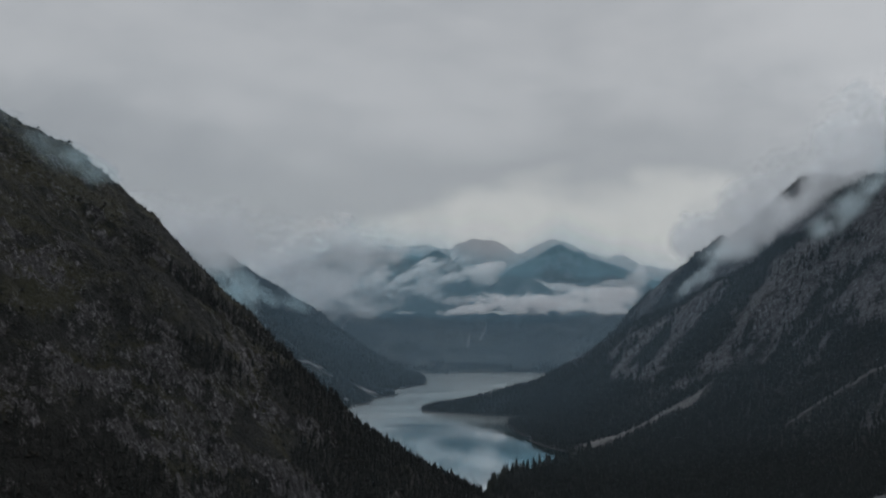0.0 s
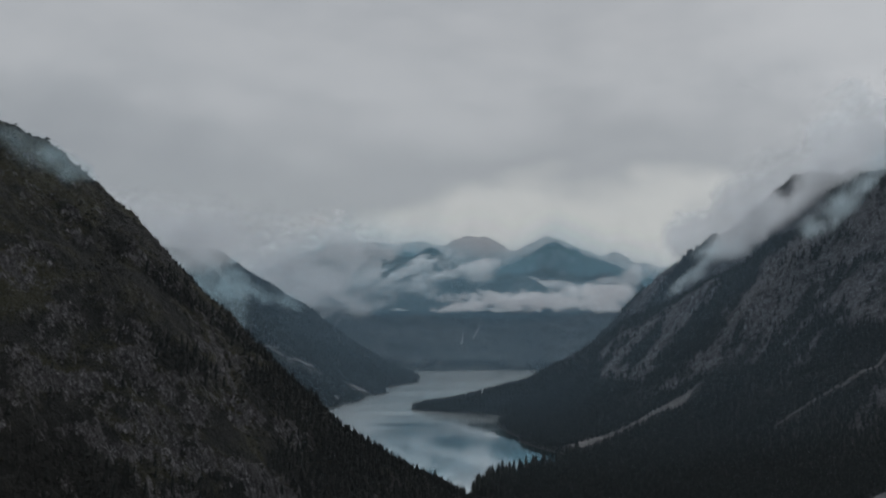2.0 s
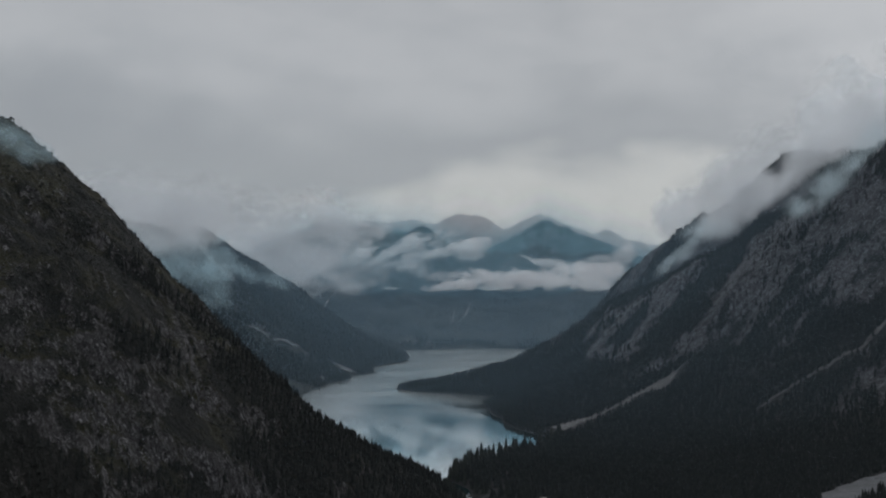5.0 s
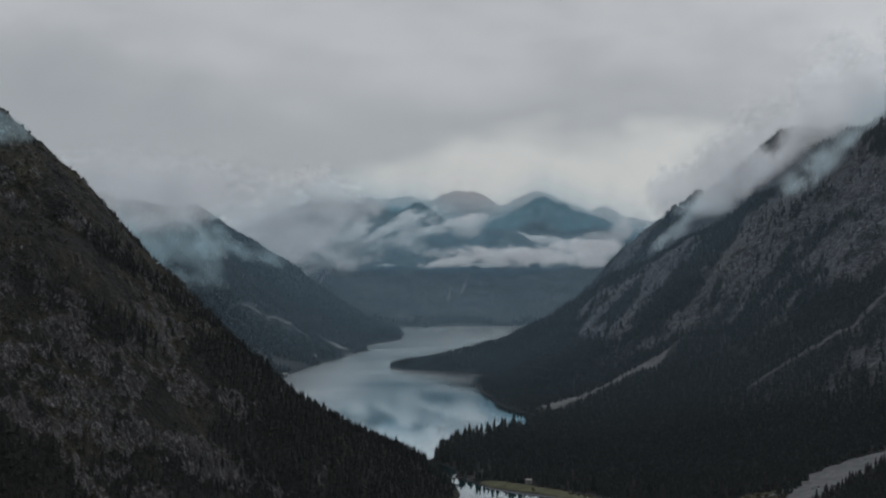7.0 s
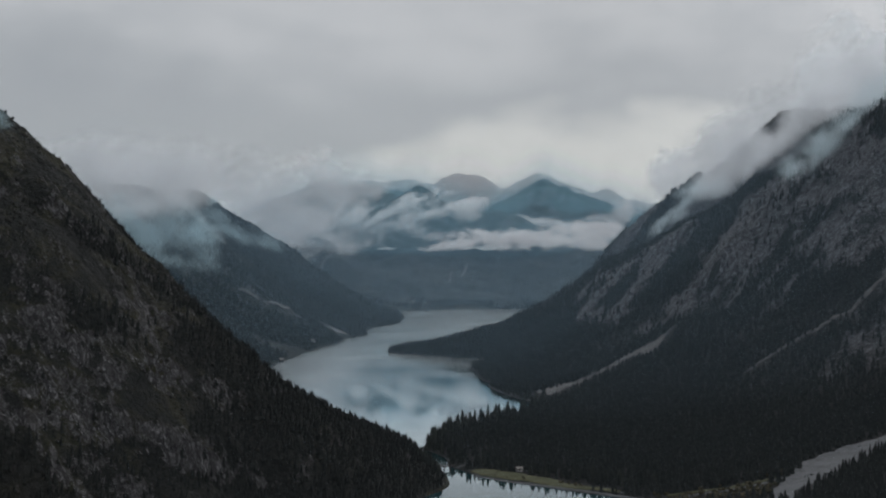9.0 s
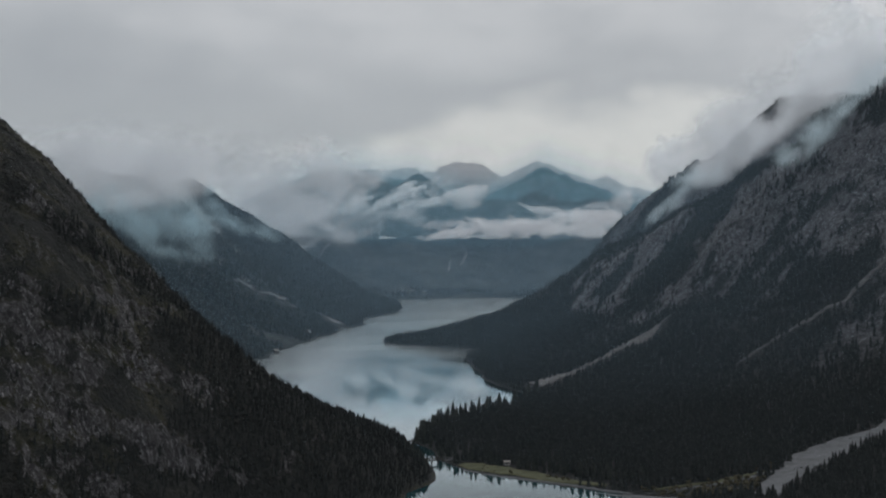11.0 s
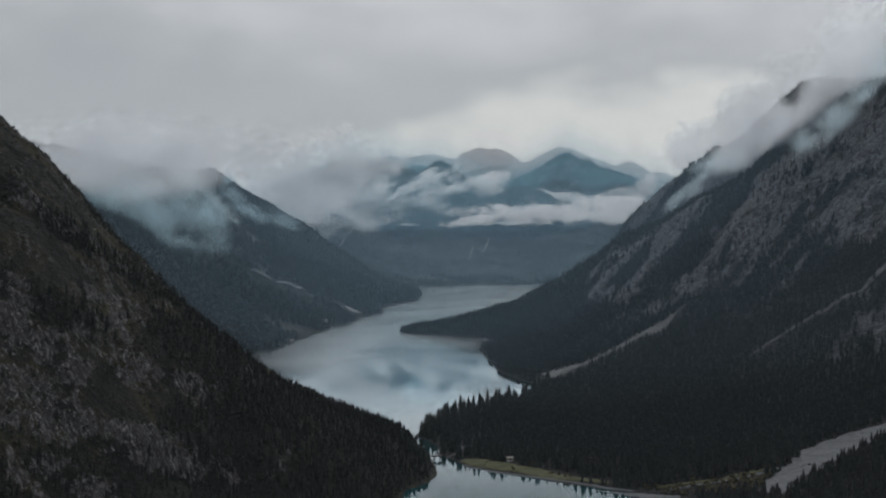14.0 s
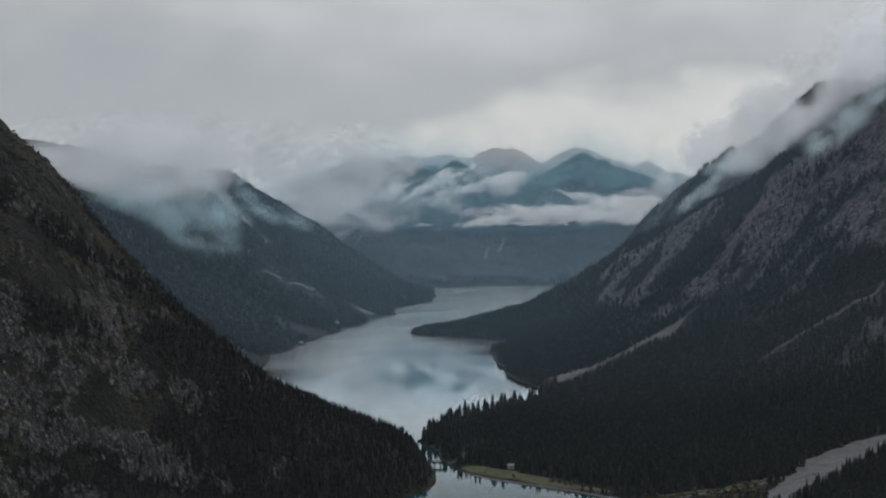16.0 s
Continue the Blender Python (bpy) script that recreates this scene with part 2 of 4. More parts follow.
def right_bare(x, y, z=None):
    """How far a place belongs to the open crags above the forest, in tongues that run down the slope."""
    z = right(x, y) if z is None else z
    u, v = 0.75 * x + 0.66 * y, 0.75 * y - 0.66 * x
    n = 1.1 * fbm(u * 0.62, v, 84, 6, 0.68, 29) + 0.28 * fbm(x, y, 38, 4, 0.65, 41) + 0.0019 * (z - 135)
    n = n - 0.5 * step(near_line(x, y, CREST), 40, 12)
    return step(n, -0.16, 0.26) * step(z + 30 * fbm(x, y, 120, 3, 0.5, 27), 42, 85) * step(x, 170, 260)


def right_back(x, y):
    h = RIGHT_BACK.base(x, y)
    return h + step(h, 10, 120) * (crags(x, y, 22.0, 5.0, 6) + 13.0 * fbm(x, y, 60, 5, 0.62, 26, True) + 6.0 * fbm(x, y, 24, 3, 0.6, 33, True) - 9)


def mid_left(x, y):
    h = MID_LEFT.base(x, y)
    return h + step(h, 8, 110) * crags(x, y, 18.0, 3.5, 9)


def far(x, y):
    h = FAR.base(x, y)
    return h + step(h, 6, 90) * crags(x, y, 26.0, 6.0, 12)


def peak_range(tops, width, seed):
    """Heights of a mountain range: each top is x, y, z, and slope of its flanks."""
    def height(x, y):
        h = np.full_like(x, -50.0)
        for px, py, pz, slope in tops:
            wx, wy = x - px, np.where(y < py, 2.4, 0.8) * (y - py)
            d = np.sqrt(wx * wx + wy * wy + 700) - 26
            h = np.maximum(h, pz - slope * d)
        return h + width * fbm(x, y, width * 8, 5, 0.5, seed, True) - 0.3 * width
    return height

# ---- materials ----
def material(name):
    m = bpy.data.materials.new(name)
    m.use_nodes = True
    return m, Graph(m.node_tree)


def finish(g, colour, rough=0.9, bump=None, strength=0.5, distance=1.0, spec=0.2):
    v = {"Base Color": colour, "Roughness": rough, "Specular IOR Level": spec}
    if bump is not None:
        v["Normal"] = g.add("ShaderNodeBump", {"Height": bump, "Strength": strength, "Distance": distance}).outputs[0]
    p = g.add("ShaderNodeBsdfPrincipled", v)
    g.tree.links.new(p.outputs[0], g.add("ShaderNodeOutputMaterial").inputs[0])


def mountain_material(name, rock_low, rock_high, stain, grass, wood, rock_at, scale, soft=0.18, lean=0.75, cliff=0.9, relief=1.0, crisp=0.11, weight=0.42, blocks=0.2, ragged=1.0, open_turf=False):
    """Bare rock on steep and broken ground, thin grass on ledges, dark scrub elsewhere."""
    m, g = material(name)
    geo = g.add("ShaderNodeNewGeometry")
    pos = geo.outputs["Position"]
    turn = g.add("ShaderNodeVectorRotate", {"Vector": pos, "Axis": (0, 1, 0), "Angle": lean}).outputs[0]
    streak = g.add("ShaderNodeVectorMath", {0: turn, 1: (0.4, 1, 1.15)}, operation="MULTIPLY").outputs[0]
    flute = g.add("ShaderNodeVectorMath", {0: pos, 1: (1.1, 1.1, 0.28)}, operation="MULTIPLY").outputs[0]
    big = g.noise(pos, 0.014 * scale, 4, 0.6, 0.6)
    mid = g.noise(streak, 0.055 * scale, 7, 0.7, 0.8)
    fine = g.noise(flute, 0.34 * scale, 6, 0.75, 0.5)
    grain = g.noise(pos, 1.5 * scale, 5, 0.75)
    nz = g.add("ShaderNodeSeparateXYZ", {0: geo.outputs["Normal"]}).outputs[2]
    steep = g.math("SUBTRACT", 1.0, nz)
    bare = g.math("ADD", g.math("ADD", g.math("MULTIPLY", steep, cliff), g.math("MULTIPLY", big, 0.9)), g.math("MULTIPLY", mid, 1.1))
    bare = g.math("ADD", bare, g.math("ADD", g.math("MULTIPLY", fine, 0.7 * ragged), g.math("MULTIPLY", grain, 0.5 * ragged)))
    bare = g.math("ADD", bare, g.math("MULTIPLY", g.add("ShaderNodeAttribute", attribute_name="crag").outputs["Fac"], weight))
    bare = g.smooth(bare, rock_at, rock_at + soft)
    tone = g.math("ADD", g.math("MULTIPLY", fine, 0.6), g.math("MULTIPLY", grain, 0.4))
    rock = g.mix(g.smooth(tone, 0.54 - crisp, 0.54 + crisp), rock_low, rock_high)
    crack = g.math("ABSOLUTE", g.math("SUBTRACT", g.noise(flute, 0.22 * scale, 5, 0.65, 0.8), 0.5))
    rock = g.mix(g.smooth(crack, 0.045, 0.0, 0.0, 0.9), rock, rock_low)
    rock = g.mix(g.math("MULTIPLY", g.smooth(mid, 0.45, 0.7), 0.6), rock, stain)
    bent = g.add("ShaderNodeVectorMath", {0: flute, 1: g.add("ShaderNodeVectorMath", {0: g.add("ShaderNodeTexNoise", {"Vector": pos, "Scale": 0.25 * scale, "Detail": 3.0}).outputs[1], 3: 5.0 / scale}, operation="SCALE").outputs[0]}, operation="ADD").outputs[0]
    cells = g.add("ShaderNodeTexVoronoi", {"Vector": bent, "Scale": blocks * scale}, feature="DISTANCE_TO_EDGE").outputs[0]
    block = g.add("ShaderNodeTexVoronoi", {"Vector": bent, "Scale": blocks * scale}, feature="F1").outputs["Color"]
    rock = g.mix(g.smooth(cells, 0.10, 0.0, 0.0, 0.85), rock, rock_low)
    rock = g.mix(g.math("MULTIPLY", g.smooth(g.add("ShaderNodeSeparateColor", {0: block}).outputs[0], 0.2, 0.9), 0.55), rock, stain)
    field = g.math("ADD", g.math("MULTIPLY", big, 0.55), g.math("ADD", g.math("MULTIPLY", mid, 0.3), g.math("MULTIPLY", fine, 0.15)))
    sward = g.smooth(field, 0.46, 0.57)
    if open_turf:
        sward = g.math("MULTIPLY", sward, g.add("ShaderNodeAttribute", attribute_name="turf").outputs["Fac"])
    green = g.mix(sward, wood, grass)
    green = g.mix(g.math("MULTIPLY", g.smooth(grain, 0.42, 0.62), 0.5), green, wood)
    height = g.math("ADD", g.math("MULTIPLY", fine, 1.8), g.math("ADD", g.math("MULTIPLY", mid, 2.5), g.math("ADD", g.math("MULTIPLY", grain, 0.25), g.smooth(cells, 0.0, 0.2, 0.0, 0.8))))
    height = g.math("ADD", height, g.smooth(crack, 0.0, 0.06, 0.0, 0.5))
    finish(g, g.mix(bare, green, rock), 0.92, height, 1.0, 2.5 * relief / scale)
    return m


def plain(name, a, b, size, bump=0.3, rough=0.9):
    m, g = material(name)
    pos = g.add("ShaderNodeNewGeometry").outputs["Position"]
    n, s = g.noise(pos, 1 / size, 6, 0.65, 0.3), g.noise(pos, 9 / size, 4, 0.7)
    mixed = g.math("ADD", g.math("MULTIPLY", n, 0.6), g.math("MULTIPLY", s, 0.4))
    finish(g, g.mix(g.smooth(mixed, 0.35, 0.65), a, b), rough, s, bump, 0.3)
    return m


def foliage(name, dark, light, single=False):
    m, g = material(name)
    pos = g.add("ShaderNodeNewGeometry")
    r = g.add("ShaderNodeObjectInfo").outputs["Random"] if single else pos.outputs["Random Per Island"]
    n = g.noise(pos.outputs["Position"], 1.3, 3, 0.7)
    f = g.math("ADD", g.math("MULTIPLY", r, 0.6), g.math("MULTIPLY", n, 0.5))
    finish(g, g.mix(g.smooth(f, 0.2, 0.95), dark, light), 0.85, spec=0.15)
    return m


ROCK_NEAR = mountain_material("near_rock_and_turf", (0.018, 0.017, 0.018), (0.30, 0.288, 0.292), (0.062, 0.057, 0.058), (0.031, 0.0300, 0.0122), (0.0100, 0.0103, 0.0092), 2.84, 1.2, 0.24, 0.75, 1.7, 1.3, 0.10, 0.36, 0.17, 1.8, True)
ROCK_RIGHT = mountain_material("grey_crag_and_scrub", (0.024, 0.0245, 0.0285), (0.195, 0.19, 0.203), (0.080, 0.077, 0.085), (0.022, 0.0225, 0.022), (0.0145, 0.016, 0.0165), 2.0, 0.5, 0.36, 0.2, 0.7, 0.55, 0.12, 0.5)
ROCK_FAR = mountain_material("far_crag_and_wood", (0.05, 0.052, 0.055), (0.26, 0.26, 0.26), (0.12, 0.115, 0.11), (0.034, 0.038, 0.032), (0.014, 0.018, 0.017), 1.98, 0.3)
# pale limestone, lightened further so part of the haze sits in its colour
ROCK_PALE = mountain_material("crag_paled_for_haze", (0.30, 0.295, 0.30), (0.52, 0.515, 0.52), (0.40, 0.395, 0.40), (0.25, 0.25, 0.245), (0.17, 0.175, 0.175), 1.5, 0.25)
GRAVEL = plain("pale_gravel", (0.036, 0.038, 0.041), (0.070, 0.073, 0.078), 9)
CHUTE = plain("dull_chute_gravel", (0.032, 0.032, 0.033), (0.076, 0.075, 0.076), 12)
SCREE = plain("limestone_scree", (0.045, 0.045, 0.047), (0.105, 0.104, 0.105), 7)
MEADOW = plain("autumn_meadow", (0.024, 0.027, 0.012), (0.050, 0.050, 0.026), 9)
BED = plain("silt", (0.03, 0.035, 0.035), (0.05, 0.055, 0.05), 20)
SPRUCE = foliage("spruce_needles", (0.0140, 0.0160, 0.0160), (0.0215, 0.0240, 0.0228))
# the same spruce, with the near slope's shade put into a darker colour
SPRUCE_SHADE = foliage("shaded_spruce_needles", (0.0090, 0.0098, 0.0094), (0.0145, 0.0155, 0.0140))
SPRUCE_ONE = foliage("spruce_needles_single", (0.011, 0.0132, 0.0128), (0.025, 0.0275, 0.024), True)
SCRUB = foliage("brown_green_scrub", (0.0088, 0.0086, 0.0076), (0.019, 0.0172, 0.013))
AUTUMN = foliage("autumn_shrub_leaves", (0.020, 0.0195, 0.013), (0.046, 0.040, 0.024))
BARK = plain("bark", (0.05, 0.04, 0.03), (0.10, 0.08, 0.06), 1.0)


def water_material():
    m, g = material("still_lake_water")
    pos = g.add("ShaderNodeNewGeometry").outputs["Position"]
    long = g.add("ShaderNodeVectorMath", {0: pos, 1: (0.4, 1, 1)}, operation="MULTIPLY").outputs[0]
    wind = g.noise(long, 0.006, 4, 0.55, 0.8)
    small = g.noise(pos, 0.5, 3, 0.6)
    east, north = g.add("ShaderNodeSeparateXYZ", {0: pos}).outputs[:2]
    open_water = g.math("ADD", north, g.math("MULTIPLY", g.math("SUBTRACT", wind, 0.5), 900.0))
    # the west shore lies open to the wind
    open_water = g.math("ADD", open_water, g.smooth(east, -60, -190, 0.0, 450.0))
    # wind lanes: long ruffled streaks across the open water
    lane = g.add("ShaderNodeVectorMath", {0: g.add("ShaderNodeVectorRotate", {"Vector": pos, "Axis": (0, 0, 1), "Angle": -0.35}).outputs[0], 1: (0.16, 1, 1)}, operation="MULTIPLY").outputs[0]
    lanes = g.smooth(g.noise(lane, 0.012, 5, 0.6, 0.9), 0.50, 0.60)
    lanes = g.math("MULTIPLY", lanes, g.smooth(north, 1250, 1900))
    rough = g.math("ADD", g.smooth(open_water, 1420, 1950, 0.03, 0.17), g.math("MULTIPLY", lanes, 0.05))
    relief = g.add("ShaderNodeBump", {"Height": small, "Strength": 0.05, "Distance": 0.15}).outputs[0]
    # a mirror at grazing angles, darker green water where the eye looks in more steeply
    facing = g.add("ShaderNodeLayerWeight", {"Blend": 0.5}).outputs["Facing"]
    gloss = g.add("ShaderNodeBsdfGlossy", {"Color": (0.935, 0.985, 1.0, 1), "Roughness": rough, "Normal": relief})
    deep = g.add("ShaderNodeBsdfDiffuse", {"Color": (0.009, 0.029, 0.033, 1)})
    mix = g.add("ShaderNodeMixShader", {0: g.math("MULTIPLY", g.smooth(facing, 0.74, 0.865, 0.28, 0.93), g.smooth(lanes, 0.0, 1.0, 1.0, 0.72)), 1: deep.outputs[0], 2: gloss.outputs[0]})
    g.tree.links.new(mix.outputs[0], g.add("ShaderNodeOutputMaterial").inputs[0])
    return m


WATER = water_material()


def mist_material(name, colour, thick=1.0, size=0.0, lo=0.0, hi=1.0, amp=0.0, flat=1.0, flow=0.0, detail=6, rough=0.58, wisps=0.5):
    """Thin cloud: the bank's soft body, torn by drifting noise of that size in metres."""
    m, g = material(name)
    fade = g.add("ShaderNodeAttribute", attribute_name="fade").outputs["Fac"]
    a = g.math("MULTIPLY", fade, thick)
    if size:
        body = g.add("ShaderNodeAttribute", attribute_name="body").outputs["Fac"]
        pos = g.add("ShaderNodeNewGeometry").outputs["Position"]
        turned = g.add("ShaderNodeVectorRotate", {"Vector": pos, "Axis": (0, 1, 0), "Angle": radians(flow)}).outputs[0]
        along = g.add("ShaderNodeVectorMath", {0: turned, 1: (1, 1, flat)}, operation="MULTIPLY").outputs[0]
        n = g.noise(along, 1.0 / size, detail, rough, 0.5)
        torn = g.math("ADD", body, g.math("MULTIPLY", g.math("SUBTRACT", n, 0.5), 2.6 * amp))
        a = g.math("MULTIPLY", a, g.smooth(torn, lo, hi))
        wisp = g.noise(along, 2.6 / size, 7, 0.66, 0.9)
        a = g.math("MULTIPLY", a, g.smooth(wisp, 0.36, 0.62, 1.0 - wisps, 1.0))
    tone = (*colour, 1)
    # the veils are evenly lit: lumpy cloud shading is put into the colour
    if size:
        tone = g.mix(g.smooth(g.noise(along, 0.6 / size, 6, 0.6, 0.8), 0.34, 0.64), [0.88 * c for c in colour], [min(1.0, 1.03 * c) for c in colour])
    lit = g.add("ShaderNodeMixShader", {0: 0.5, 1: g.add("ShaderNodeBsdfDiffuse", {0: tone}).outputs[0], 2: g.add("ShaderNodeBsdfTranslucent", {0: tone}).outputs[0]})
    mix = g.add("ShaderNodeMixShader", {0: a, 1: g.add("ShaderNodeBsdfTransparent").outputs[0], 2: lit.outputs[0]})
    g.tree.links.new(mix.outputs[0], g.add("ShaderNodeOutputMaterial").inputs[0])
    return m


WHITE = (0.99, 0.955, 0.945)
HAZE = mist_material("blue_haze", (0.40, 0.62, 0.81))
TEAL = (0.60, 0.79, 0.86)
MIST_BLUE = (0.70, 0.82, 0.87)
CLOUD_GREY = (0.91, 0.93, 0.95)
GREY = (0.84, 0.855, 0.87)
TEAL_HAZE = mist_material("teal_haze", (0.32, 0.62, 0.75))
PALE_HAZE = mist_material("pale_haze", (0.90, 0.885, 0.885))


# ---- mesh helpers ----
def fast_mesh(name, verts, faces, smooth=True):
    """A mesh from arrays of corners and of triangles or quads."""
    me = bpy.data.meshes.new(name)
    verts, faces = np.asarray(verts, np.float32), np.asarray(faces, np.int32)
    k = faces.shape[1]
    me.vertices.add(len(verts))
    me.vertices.foreach_set("co", verts.ravel())
    me.loops.add(faces.size)
    me.loops.foreach_set("vertex_index", faces.ravel())
    me.polygons.add(len(faces))
    me.polygons.foreach_set("loop_start", np.arange(0, faces.size, k, dtype=np.int32))
    me.polygons.foreach_set("use_smooth", np.full(len(faces), smooth))
    me.update(calc_edges=True)
    me.validate()
    return me


def grid_faces(nu, nv):
    i = np.arange(nu * nv).reshape(nv, nu)
    return np.stack([i[:-1, :-1], i[:-1, 1:], i[1:, 1:], i[1:, :-1]], -1).reshape(-1, 4)


def terrain(name, height, xs, ys, mat, label, category="mountain", floor=-9.0, kind="structure", bare=None):
    x, y = np.meshgrid(xs, ys)
    z = height(x, y)
    verts = np.stack([x, y, z], -1).reshape(-1, 3)
    faces = grid_faces(len(xs), len(ys))
    keep = (z.ravel()[faces] > floor).any(1)
    used, back = np.unique(faces[keep], return_inverse=True)
    ob = new(name, fast_mesh(name, verts[used], back.reshape(-1, 4)))
    ob.data.materials.append(mat)
    if bare:
        ob.data.attributes.new("crag", "FLOAT", "POINT").data.foreach_set("value", bare(verts[used, 0], verts[used, 1]).astype(np.float32))
    return tagged(ob, label, category, "", kind)


def blobs(variants, places, sizes, spins, which):
    """Copies of small meshes, joined into one set of arrays."""
    vs, fs, base = [], [], 0
    for k, (v, f) in enumerate(variants):
        sel = np.where(which == k)[0]
        if not len(sel):
            continue
        c, s = np.cos(spins[sel])[:, None], np.sin(spins[sel])[:, None]
        w, h = sizes[sel, 0][:, None], sizes[sel, 1][:, None]
        out = np.stack([(v[:, 0] * c - v[:, 1] * s) * w, (v[:, 0] * s + v[:, 1] * c) * w, v[:, 2] * h], -1) + places[sel][:, None]
        vs.append(out.reshape(-1, 3))
        fs.append((f[None] + base + (np.arange(len(sel)) * len(v))[:, None, None]).reshape(-1, 3))
        base += len(sel) * len(v)
    return np.concatenate(vs), np.concatenate(fs)


def spruce_shape(tiers, sides, seed, slim=0.2):
    """A spruce of unit height: drooping, jagged whorls on a spire."""
    r = np.random.RandomState(seed)
    v, f = [], []
    for i in range(tiers):
        a = i / tiers
        rad = slim * (1 - a) ** 0.85 * r.uniform(0.85, 1.2) + 0.012
        low, high = 0.06 + 0.9 * a, min(1.0, 0.06 + 0.9 * a + 1.9 / tiers)
        b = len(v)
        turn = r.rand() * 6.28
        for j in range(sides):
            ang = turn + 6.283 * j / sides
            q = rad * (r.uniform(0.55, 0.8) if j % 2 else r.uniform(0.95, 1.25))
            v.append((q * math.cos(ang), q * math.sin(ang), low + r.uniform(-0.025, 0.02) + (0.03 if j % 2 else 0)))
        v.append((r.uniform(-0.01, 0.01), r.uniform(-0.01, 0.01), high))
        f += [(b + j, b + (j + 1) % sides, b + sides) for j in range(sides)]
    return np.array(v), np.array(f)


def clump_shape(seed):
    """A ragged round-headed bush or broadleaf crown of unit size, in several lobes."""
    r = np.random.RandomState(seed)
    v, f = [], []
    for lobe in range(4):
        cx, cy, cz, s = r.uniform(-0.28, 0.28), r.uniform(-0.28, 0.28), r.uniform(0.3, 0.72), r.uniform(0.22, 0.36)
        b = len(v)
        v.append((cx, cy, cz + s * r.uniform(0.9, 1.3)))
        for k in (0.7, -0.4):
            for j in range(5):
                a, q = 6.283 * (j + 0.5 * (k < 0)) / 5, s * r.uniform(0.65, 1.2) * (0.8 if k > 0 else 1.0)
                v.append((cx + q * math.cos(a), cy + q * math.sin(a), cz + s * k * r.uniform(0.5, 1.2)))
        f += [(b, b + 1 + j, b + 1 + (j + 1) % 5) for j in range(5)]
        f += [(b + 1 + j, b + 6 + j, b + 1 + (j + 1) % 5) for j in range(5)] + [(b + 6 + j, b + 6 + (j + 1) % 5, b + 1 + (j + 1) % 5) for j in range(5)]
    return np.array(v), np.array(f)


SPRUCES = [spruce_shape(5, 6, s, 0.17 + 0.03 * (s % 3)) for s in range(5)]
SPRUCES_FAR = [spruce_shape(3, 5, s + 20, 0.2) for s in range(4)]
BUSHES = [clump_shape(s) for s in range(5)]


def scatter(height, x0, x1, y0, y1, gap, seed, keep):
    """Jittered places on the land; keep(x, y, z, slope) gives the chance that something grows there."""
    r = np.random.RandomState(seed)
    x, y = np.meshgrid(np.arange(x0, x1, gap), np.arange(y0, y1, gap))
    x, y = x.ravel() + r.uniform(-0.5, 0.5, x.size) * gap, y.ravel() + r.uniform(-0.5, 0.5, x.size) * gap
    z = height(x, y)
    slope = np.hypot(height(x + 2, y) - z, height(x, y + 2) - z) / 2
    ok = r.rand(x.size) < keep(x, y, z, slope)
    return np.stack([x, y, z], -1)[ok]


def grow(name, places, shapes, tall, wide, mat, label, category, seed):
    r = np.random.RandomState(seed)
    n = len(places)
    h = r.uniform(*tall, n) * (1 + 0.25 * fbm(places[:, 0], places[:, 1], 60, 2, 0.5, seed))
    sizes = np.stack([h * r.uniform(*wide, n), h], -1)
    v, f = blobs(shapes, places - [0, 0, 0.4], sizes, r.uniform(0, 6.28, n), r.randint(0, len(shapes), n))
    ob = new(name, fast_mesh(name, v, f, False))
    ob.data.materials.append(mat)
    return tagged(ob, label, category, "", "stuff")


def strip(name, height, line, widths, mat, label, category, lift=0.5, piece=2.0, seed=1, across=9):
    """Loose ground that lies on the land along a line, with a ragged edge."""
    r = np.random.RandomState(seed)
    p = np.array(line, float)
    s = np.concatenate([[0], np.cumsum(np.linalg.norm(np.diff(p, axis=0), axis=1))])
    u = np.arange(0, s[-1], piece)
    c = np.stack([np.interp(u, s, p[:, 0]), np.interp(u, s, p[:, 1])], -1)
    c = c + 0.12 * np.interp(u, s, widths)[:, None] * np.stack([fbm(u, u * 0, 30, 2, 0.5, seed), fbm(u, u * 0, 30, 2, 0.5, seed + 1)], -1) * 4
    t = np.gradient(c, axis=0)
    t /= np.linalg.norm(t, axis=1)[:, None]
    side = np.stack([t[:, 1], -t[:, 0]], -1)
    w = np.interp(u, s, widths)
    v = np.linspace(-1, 1, across)
    edge = 1 + 0.45 * np.stack([fbm(u, u * 0 + k * 50, 14, 3, 0.6, seed + 2) for k in (0, 1)], 0)
    reach = np.where(v[None] < 0, edge[0][:, None], edge[1][:, None]) * w[:, None] / 2
    x = c[:, 0:1] + side[:, 0:1] * v[None] * reach
    y = c[:, 1:2] + side[:, 1:2] * v[None] * reach
    z = height(x, y) + lift - 1.2 * (np.abs(v[None]) > 0.99) + 0.25 * fbm(x, y, 6, 2, 0.5, seed)
    ob = new(name, fast_mesh(name, np.stack([x, y, z], -1).reshape(-1, 3), grid_faces(across, len(u))))
    ob.data.materials.append(mat)
    return tagged(ob, label, category, "", "structure")


# ---- water and ground ----
def water_sheet():
    bm = bmesh.new()
    bmesh.ops.create_grid(bm, x_segments=40, y_segments=40, size=1)
    for v in bm.verts:
        v.co = Vector((v.co.x * 4000, 700 + v.co.y * 3300, 0))
    me = bpy.data.meshes.new("water")
    bm.to_mesh(me)
    me.materials.append(WATER)
    return tagged(new("water", me), "still grey-blue mountain lake reflecting the overcast sky", "lake", "", "structure")


water_sheet()


